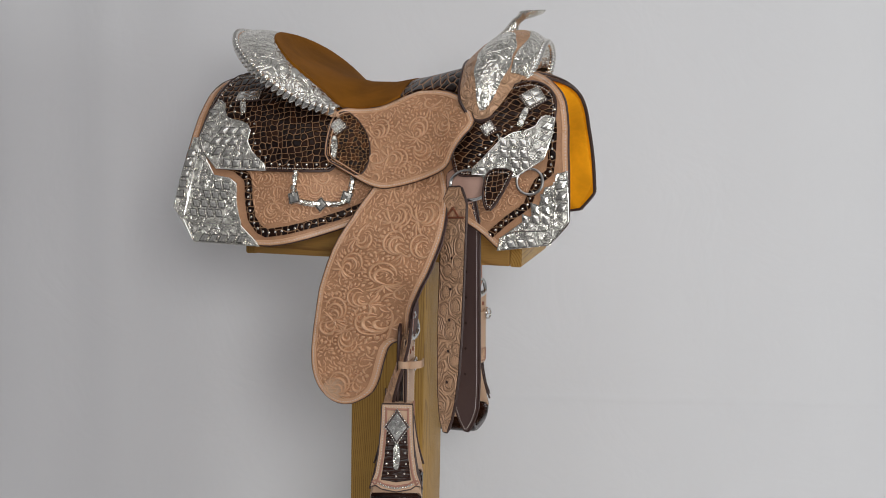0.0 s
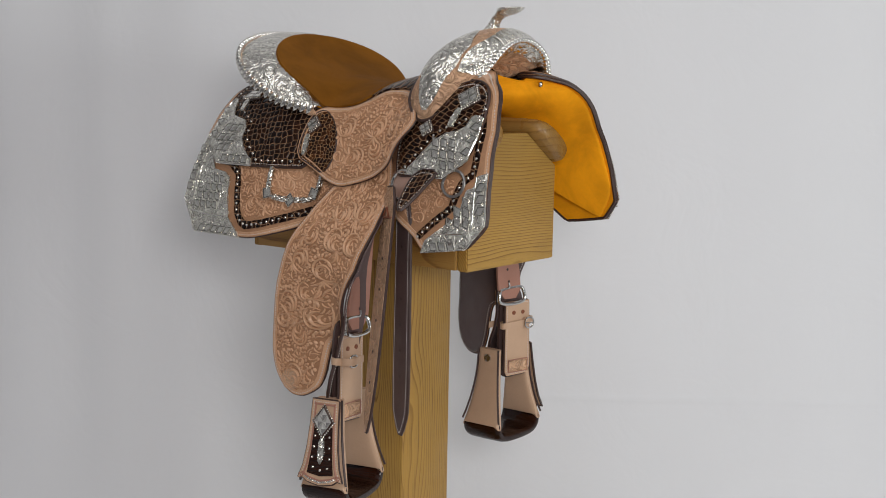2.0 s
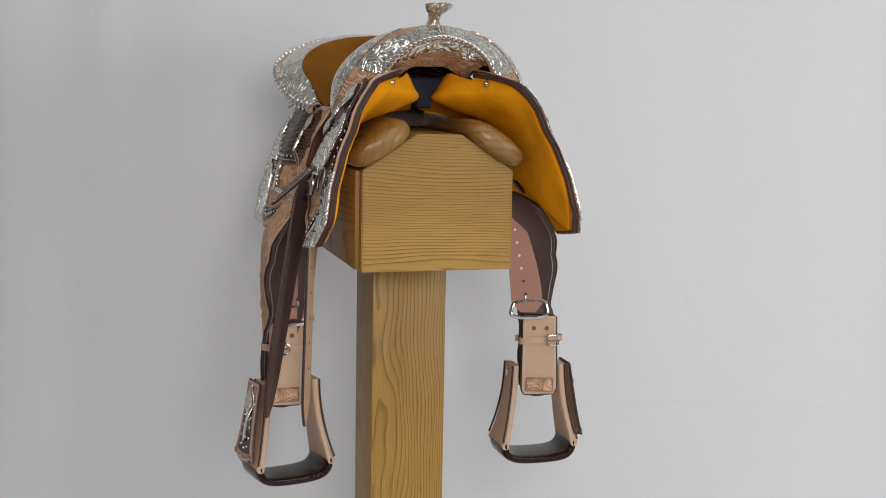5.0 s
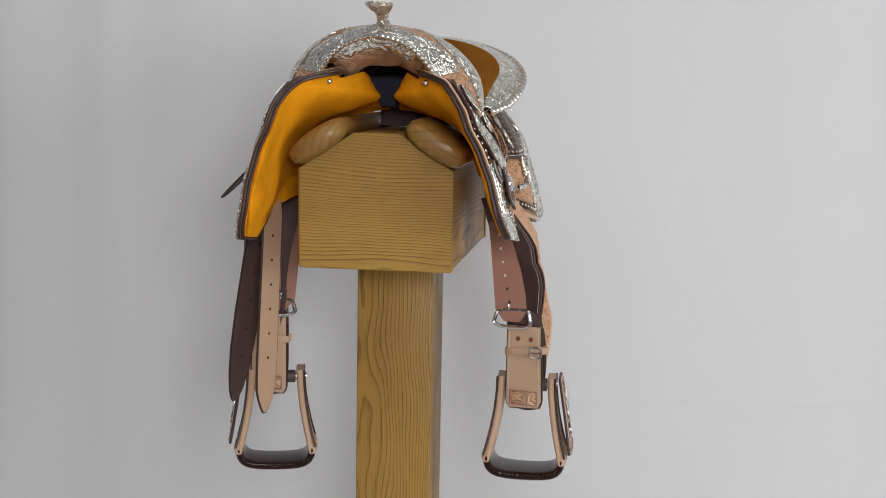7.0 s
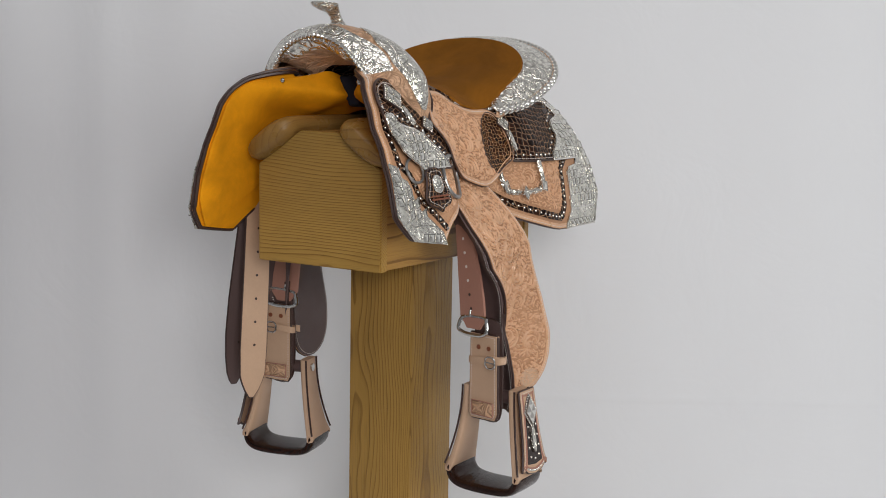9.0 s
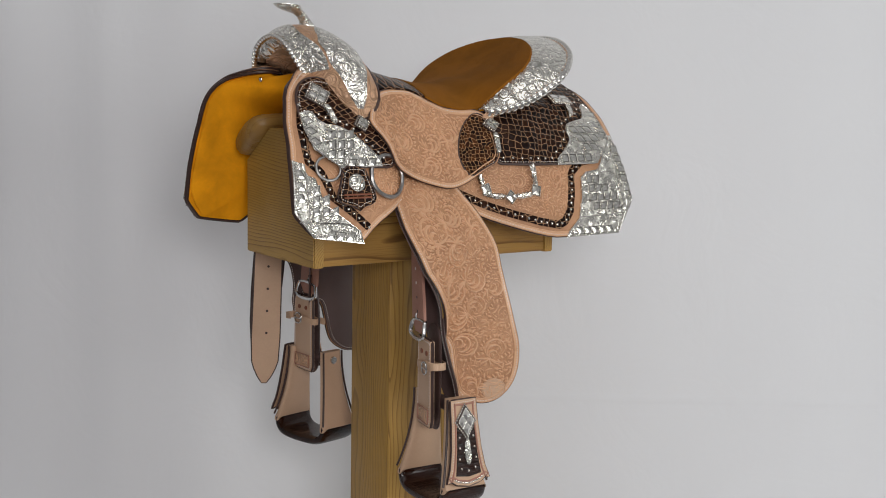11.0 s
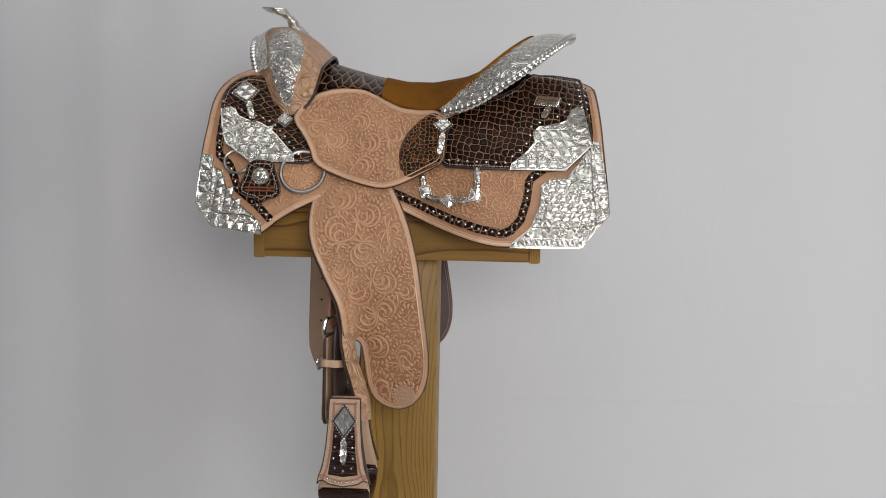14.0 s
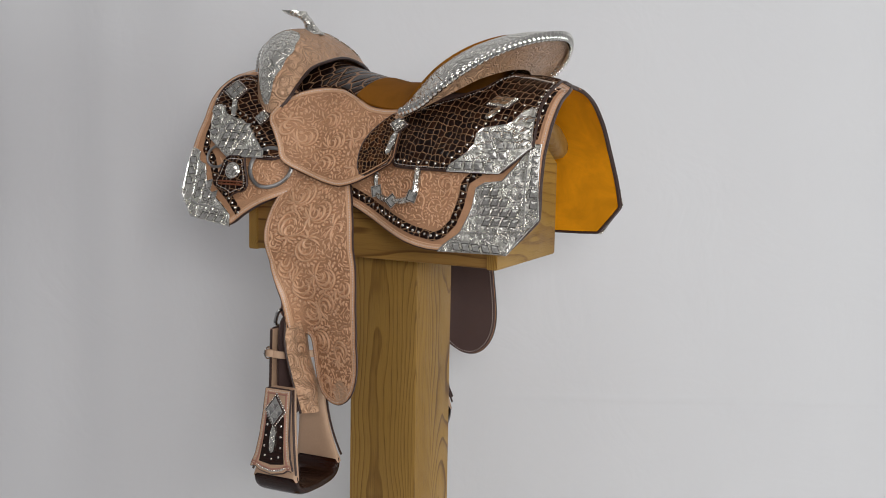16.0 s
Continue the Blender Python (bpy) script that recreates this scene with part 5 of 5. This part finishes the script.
    belt_ob = placed(part("keeper_strap", bm, TAN, saddle, "narrow tan keeper strap"), turned(side, 0.098 if side > 0 else 0.082, 0.244 if side > 0 else 0.230, lean))
    bx = 0.024 if side > 0 else 0.006
    ringp = [(bx - 0.010, 0.012, -0.482), (bx + 0.012, 0.012, -0.482), (bx + 0.012, 0.012, -0.502), (bx - 0.010, 0.012, -0.502)]
    part("keeper_buckle", tube(resample(chaikin(ringp, 1), 0.003, True), 0.0016, True, 7), STEEL, belt_ob, "small nickel buckle")
    part("buckle_pin", tube([(bx - 0.010, 0.013, -0.492), (bx + 0.013, 0.0135, -0.492)], 0.0011, False, 6), STEEL, belt_ob)

    # the stirrup
    st = turned(side, 0.066, 0.249, 0) if side > 0 else turned(side, 0.062, 0.224, 14) @ Matrix.Translation((0, 0, -0.011))
    K = 0.94
    arch = [(-0.048, -0.545), (-0.050, -0.575), (-0.057, -0.630), (-0.071, -0.685), (-0.072, -0.703), (-0.060, -0.718), (-0.03, -0.723), (0.03, -0.723), (0.060, -0.718), (0.072, -0.703), (0.071, -0.685), (0.057, -0.630), (0.050, -0.575), (0.048, -0.545)]
    path = resample(chaikin([(K * a, b) for a, b in arch], 2, False), 0.006)
    rows = []
    for i, p in enumerate(path):
        a, b = path[max(i - 1, 0)], path[min(i + 1, len(path) - 1)]
        t = (b - a) / np.linalg.norm(b - a)
        nrm = np.array((-t[1], t[0]))
        f = min(max((-0.535 - p[1]) / 0.16, 0), 1)
        d = 0.0215 + 0.0225 * f ** 2.2
        r = 0.0048 + 0.0036 * min(max((-0.66 - p[1]) / 0.05, 0), 1)
        row = []
        for ca in np.linspace(0, math.tau, 16, endpoint=False):
            c, s = math.cos(ca), math.sin(ca)
            q = nrm * r * math.copysign(abs(s) ** 0.6, s)
            row.append((p[0] + q[0], d * math.copysign(abs(c) ** 0.35, c), p[1] + q[1]))
        rows.append(row)
    bm = loft(rows, True)
    bm.verts.ensure_lookup_table()
    bm.faces.new(bm.verts[:16])
    bm.faces.new(bm.verts[-16:])
    stir = placed(part("stirrup", bm, TREAD_WOOD, saddle, "dark glossy wooden stirrup with tan leather sides"), st)
    for s in (-1, 1):
        rows = []
        for z in np.linspace(-0.543, -0.690, 15):
            f = (-0.535 - z) / 0.16
            x = s * K * (0.0480 + 0.0245 * min(max(f, 0), 1) ** 1.9)
            d = 0.0240 + 0.0215 * max(f, 0) ** 2.2
            row = []
            for ca in np.linspace(0, math.tau, 18, endpoint=False):
                c, q = math.cos(ca), math.sin(ca)
                low = min(max((-0.675 - z) / 0.015, 0), 1)
                zz = z - low * (0.007 * abs(c) ** 3 - 0.0025 * math.cos(3 * math.pi * c))
                row.append((x + s * 0.0035 * low * (s * q > 0) + 0.0075 * math.copysign(abs(q) ** 0.6, q), d * math.copysign(abs(c) ** 0.35, c), zz))
            rows.append(row)
        bm = loft(rows, True)
        bm.verts.ensure_lookup_table()
        bm.faces.new(bm.verts[:18])
        bm.faces.new(bm.verts[-18:])
        side_ob = part("side_cover", bm, TAN, stir, "plain tan leather stirrup side")
        for e in (-1, 1):
            line = [(s * (K * (0.0480 + 0.0245 * f ** 1.9) + 0.0070), e * (0.0243 + 0.0215 * f ** 2.2), -0.543 - 0.147 * f) for f in np.linspace(0, 0.97, 14)]
            part("edge_binding", tube(line, 0.0020, False, 6), EDGE, stir)
        part("stirrup_bolt", tube([(s * 0.036, 0, -0.560), (s * 0.0565, 0, -0.560)], 0.0075, False, 14), STEEL, stir)
    part("bolt", tube([(-0.05, 0, -0.560), (0.05, 0, -0.560)], 0.0045, False, 10), STEEL, stir)
    part("strap_sleeve", tube([(-0.036, 0, -0.560), (0.036, 0, -0.560)], 0.012, False, 14), BROWN, stir)
    # the dressed plate outside

    def plate_part(name, pts, mat_, x0, x1, lab="", par=None):
        bm = bmesh.new()
        lo, hi = [bm.verts.new((x0, p, q)) for p, q in pts], [bm.verts.new((x1, p, q)) for p, q in pts]
        bm.faces.new(lo[::-1])
        bm.faces.new(hi)
        for k in range(len(pts)):
            bm.faces.new((lo[k], lo[(k + 1) % len(pts)], hi[(k + 1) % len(pts)], hi[k]))
        ob = part(name, bm, mat_, par or saddle, lab)
        if par is None:
            ob.matrix_basis = st @ Matrix.Translation((0.0590 if side > 0 else 0.0605, 0, -0.543)) @ pose(0, 0, 0, 0, -9.2, 0) @ Matrix.Diagonal((1, 0.86, 0.91, 1))
        return ob
    outl = [(-0.029, 0.0), (0.029, 0.0), (0.0305, -0.045), (0.034, -0.09), (0.040, -0.125), (0.0495, -0.150), (0.039, -0.147), (0.028, -0.154), (0.0, -0.159), (-0.028, -0.154), (-0.039, -0.147), (-0.0495, -0.150), (-0.040, -0.125), (-0.034, -0.09), (-0.0305, -0.045)]
    pl = plate_part("outer_plate", outl, TAN, 0.0, 0.004, "tan leather stirrup plate with silver mount")
    part("edge_binding", tube([(0.0015, p, q) for p, q in resample(outl, 0.006, True)], 0.0026, True, 6), EDGE, pl)
    ins = [(-0.020, -0.05), (0.020, -0.05), (0.023, -0.095), (0.029, -0.138), (0.0, -0.142), (-0.029, -0.138), (-0.023, -0.095)]
    plate_part("scaled_inset", ins, TREAD_WOOD, 0.003, 0.0052, "", pl)
    bm = bmesh.new()
    seam = resample(inset(resample(outl, 0.004, True), 0.0042), 0.0052, True)
    for a, b in zip(seam, np.roll(seam, -1, 0)):
        tube([(0.0042, a[0], a[1]), (0.0042, a[0] + (b[0] - a[0]) * 0.55, a[1] + (b[1] - a[1]) * 0.55)], 0.0006, False, 4, bm)
    part("stitching", bm, THREAD, pl)
    raised = inset(resample(outl, 0.006, True), 0.0085)
    part("raised_rib", tube([(0.0042, p, q) for p, q in raised], 0.0018, True, 6), PINK, pl)
    dia = [(0, -0.008), (0.024, -0.040), (0, -0.072), (-0.024, -0.040)]
    plate_part("diamond_backing", dia, EDGE, 0.003, 0.0065, "", pl)
    up_x = Matrix(((0, 0, 1, 0), (1, 0, 0, 0), (0, 1, 0, 0), (0, 0, 0, 1)))
    for p, q in resample(dia, 0.0050, True):
        share("bead", BEAD, pl, Matrix.Translation((0.006, p, q)) @ up_x @ Matrix.Diagonal((1.25, 1.25, 1.25, 1)))
    small = [(p * 0.80, -0.040 + (q + 0.040) * 0.80) for p, q in dia]
    plate_part("silver_diamond", small, SILVER_BRIGHT, 0.006, 0.0095, "faceted silver diamond mount", pl)
    for p, q in ((0, -0.027), (0, -0.053), (0.0095, -0.040), (-0.0095, -0.040)):
        bm = bmesh.new()
        tip = bm.verts.new((0.0125, p, q))
        base = [bm.verts.new((0.0095, p + a, q + b)) for a, b in ((0, 0.0115), (0.0085, 0), (0, -0.0115), (-0.0085, 0))]
        for k in range(4):
            bm.faces.new((base[k], base[(k + 1) % 4], tip))
        part("facet", bm, SILVER_BRIGHT, pl, smooth=False)
    plate_part("silver_tip", chaikin([(-0.0055, -0.070), (0.0055, -0.070), (0.007, -0.11), (0.0, -0.122), (-0.007, -0.11)], 1), SILVER_FINE, 0.005, 0.0085, "engraved silver tip", pl)
    for p, q in ((-0.016, -0.068), (0.016, -0.068), (-0.017, -0.088), (0.017, -0.088), (-0.019, -0.108), (0.019, -0.108), (-0.016, -0.126), (0.016, -0.126), (0, -0.131)):
        share("stud", DOT, pl, Matrix.Translation((0.005, p, q)) @ up_x)
    for p, q in resample([(-0.030, -0.1455), (-0.02, -0.150), (0, -0.1535), (0.02, -0.150), (0.030, -0.1455)], 0.0055):
        share("stud", DOT, pl, Matrix.Translation((0.0038, p, q)) @ up_x)


def off_side_rigging(saddle):
    """The billets that hang on the off side."""
    side = -1
    def hung(top, tip, turn):
        """A strap whose outline starts at -0.20 and ends near -0.615, hung between two points."""
        az = (Vector(top) - Vector(tip)).normalized()
        ax = Vector((math.cos(radians(turn)), math.sin(radians(turn)), 0))
        ay = az.cross(ax).normalized()
        ax = ay.cross(az)
        return Matrix.Translation(top) @ Matrix((ax, ay, az)).transposed().to_4x4() @ Matrix.Translation((0, 0, 0.20))
    out = [(-0.029, -0.190), (0.029, -0.190), (0.030, -0.30), (0.029, -0.48), (0.018, -0.570), (0.000, -0.612), (-0.019, -0.570), (-0.027, -0.45), (-0.029, -0.30)]
    st = placed(part("billet_strap", strap_bm(chaikin(out, 1), 0.004), BROWN, saddle, "long billet strap lined in dark brown leather"), hung((0.153, -0.212, -0.200), (0.160, -0.277, -0.605), -33))
    part("tooled_face", placed_bm(strap_bm([tuple(q) for q in inset(chaikin(out, 1), 0.001)], 0.0015), (0, -0.0026, 0)), TOOLED_FINE, st, "floral tooled tan outer face")
    part("edge_binding", tube([(x, -0.0005, z) for x, z in resample(chaikin(out, 1), 0.008, True)], 0.0025, True, 6), EDGE, st)
    for k in range(5):
        part("hole", tube([(0.001, -0.0042, -0.31 - 0.052 * k), (0.001, 0.0026, -0.31 - 0.052 * k)], 0.0025, False, 10), EDGE, st)
    bm = bmesh.new()
    for a, b in (((-0.028, -0.242), (0.028, -0.242)), ((-0.014, -0.240), (0.0, -0.225)), ((0.0, -0.225), (0.014, -0.240))):
        tube([(a[0], -0.005, a[1]), (b[0], -0.005, b[1])], 0.0018, False, 6, bm)
    part("lacing", bm, RED_THONG, st, "red-brown thong lacing")
    out2 = [(-0.024, -0.200), (0.024, -0.200), (0.026, -0.40), (0.028, -0.560), (0.018, -0.590), (0.002, -0.616), (-0.016, -0.590), (-0.026, -0.560), (-0.025, -0.40)]
    s2 = placed(part("billet_backing", strap_bm(chaikin(out2, 1), 0.004), TAN, saddle, "plain tan billet strap with punched holes"), hung((0.172, -0.198, -0.200), (0.180, -0.212, -0.614), -22))
    part("outer_face", placed_bm(strap_bm([tuple(q) for q in inset(chaikin(out2, 1), 0.001)], 0.0015), (0, -0.0026, 0)), BROWN, s2, "dark brown outer face with pale stitching")
    part("edge_binding", tube([(x, -0.0005, z) for x, z in resample(chaikin(out2, 1), 0.008, True)], 0.0025, True, 6), EDGE, s2)
    for k in range(6):
        part("hole", tube([(0.0, -0.0042, -0.29 - 0.044 * k), (0.0, 0.0026, -0.29 - 0.044 * k)], 0.0025, False, 10), EDGE, s2)
    edge = inset(resample(chaikin(out2, 1), 0.004, True), 0.004)
    bm = bmesh.new()
    for a, b in zip(edge, np.roll(edge, -1, 0)):
        c = (a + b) / 2
        h = (b - a) * 0.28
        tube([(c[0] - h[0], -0.0036, c[1] - h[1]), (c[0] + h[0], -0.0036, c[1] + h[1])], 0.0006, False, 4, bm)
    part("stitching", bm, THREAD, s2)
    panel("rigging_leather", chaikin([(0.118, -0.140), (0.214, -0.146), (0.204, -0.172), (0.172, -0.206), (0.126, -0.206)], 1), PLAIN_PINK, saddle, side, 0.0068, 0.003, edge=0.0014, label="plain pinkish tan leather behind the rigging ring")
    ring = [on(side_form, side, x, z, 0.012) for x, z in chaikin([(0.130, -0.185), (0.130, -0.160), (0.16, -0.145), (0.19, -0.155), (0.197, -0.18), (0.185, -0.196), (0.15, -0.198)], 2)]
    ring_tube(ring, 0.0035, saddle, "rigging_ring", STEEL, "large nickel rigging ring")
    ring = [on(side_form, side, 0.268 + 0.022 * math.cos(a), -0.163 + 0.021 * math.sin(a), 0.013) for a in np.linspace(0, math.tau, 28, endpoint=False)]
    ring_tube(ring, 0.0024, saddle, "small_ring", DULL, "small dull metal ring")
    tail = [(0.208, -0.158), (0.250, -0.158), (0.248, -0.174), (0.238, -0.202), (0.226, -0.224), (0.213, -0.212), (0.206, -0.182)]
    t = panel("scaled_strap_end", chaikin(tail, 1), CROC_BIG, saddle, side, 0.010, 0.004, form=lambda x, z: side_form(x, z) + 0.80 * max(0.0, -0.158 - z), edge=0.0022, stitch=0.004, label="pointed dark scaled strap end")


def near_side_rigging(saddle):
    side = 1
    ring = [on(side_form, side, 0.155 + 0.036 * math.cos(a), -0.172 + 0.034 * math.sin(a), 0.013) for a in np.linspace(0, math.tau, 36, endpoint=False)]
    ring_tube(ring, 0.0038, saddle, "rigging_ring", DULL, "large dull metal rigging ring")
    ring = [on(side_form, side, 0.268 + 0.022 * math.cos(a), -0.157 + 0.019 * math.sin(a), 0.011) for a in np.linspace(0, math.tau, 28, endpoint=False)]
    ring_tube(ring, 0.0024, saddle, "small_ring", DULL, "small dull metal ring")
    keep = [(0.246, -0.155), (0.205, -0.155), (0.202, -0.170), (0.190, -0.200), (0.192, -0.213), (0.214, -0.217), (0.222, -0.226), (0.230, -0.217), (0.254, -0.212), (0.262, -0.202), (0.250, -0.180)]
    k = panel("strap_keeper", chaikin(keep, 1), CROC_BIG, saddle, side, 0.014, 0.005, edge=0.0024, stitch=0.004, label="dark scaled leather strap keeper")
    share("concho", dome_mesh("concho", 0.0135, 0.006, SILVER_FINE, 20, 6), k, seat_at(side_form, side, 0.224, -0.180, 0.019))
    bm = tube([on(side_form, side, 0.224 + 0.0135 * math.cos(a), -0.180 + 0.0135 * math.sin(a), 0.0195) for a in np.linspace(0, math.tau, 28, endpoint=False)], 0.0016, True, 6)
    part("concho_rim", bm, SILVER_BRIGHT, k)
    bm = bmesh.new()
    for z in (-0.199, -0.204):
        tube([on(side_form, side, x, z, 0.020) for x in (0.200, 0.215, 0.235, 0.250)], 0.0016, False, 6, bm)
    part("keeper_lacing", bm, RED_THONG, k)


def placed_bm(bm, d):
    bmesh.ops.translate(bm, verts=bm.verts[:], vec=d)
    return bm


def saddle_rivets(saddle):
    for side in (-1, 1):
        m = Matrix.Translation((0.250, side * 0.082, -0.0175)) @ pose(0, 0, 0, 0, 100, 0)
        share("lining_rivet", dome_mesh("lining_rivet", 0.0055, 0.004, STEEL), saddle, m)


setting()
STAND = saddle_stand()
SADDLE = tagged(new("western_saddle"), "silver-mounted tan tooled leather show saddle on an oak stand", "saddle")
SADDLE.matrix_basis = pose(0, 0, EYE)
for sd in (-1, 1):
    skirts(SADDLE, sd)
    jockeys(SADDLE, sd)
    fender_and_stirrup(SADDLE, sd)
seat(SADDLE)
swell(SADDLE)
bars(SADDLE)
off_side_rigging(SADDLE)
near_side_rigging(SADDLE)
saddle_rivets(SADDLE)


# ------------------------------------------------------------------ the turning stand
def motions():
    times = [2.0 * k for k in range(9)]
    heading = [-13.78 - 12.058 * t for t in times]
    walk(STAND, [(t, pose(0, 0, 0, 0, 0, h)) for t, h in zip(times, heading)])
    walk(SADDLE, [(t, pose(0, 0, EYE, 0, 0, h)) for t, h in zip(times, heading)])


motions()
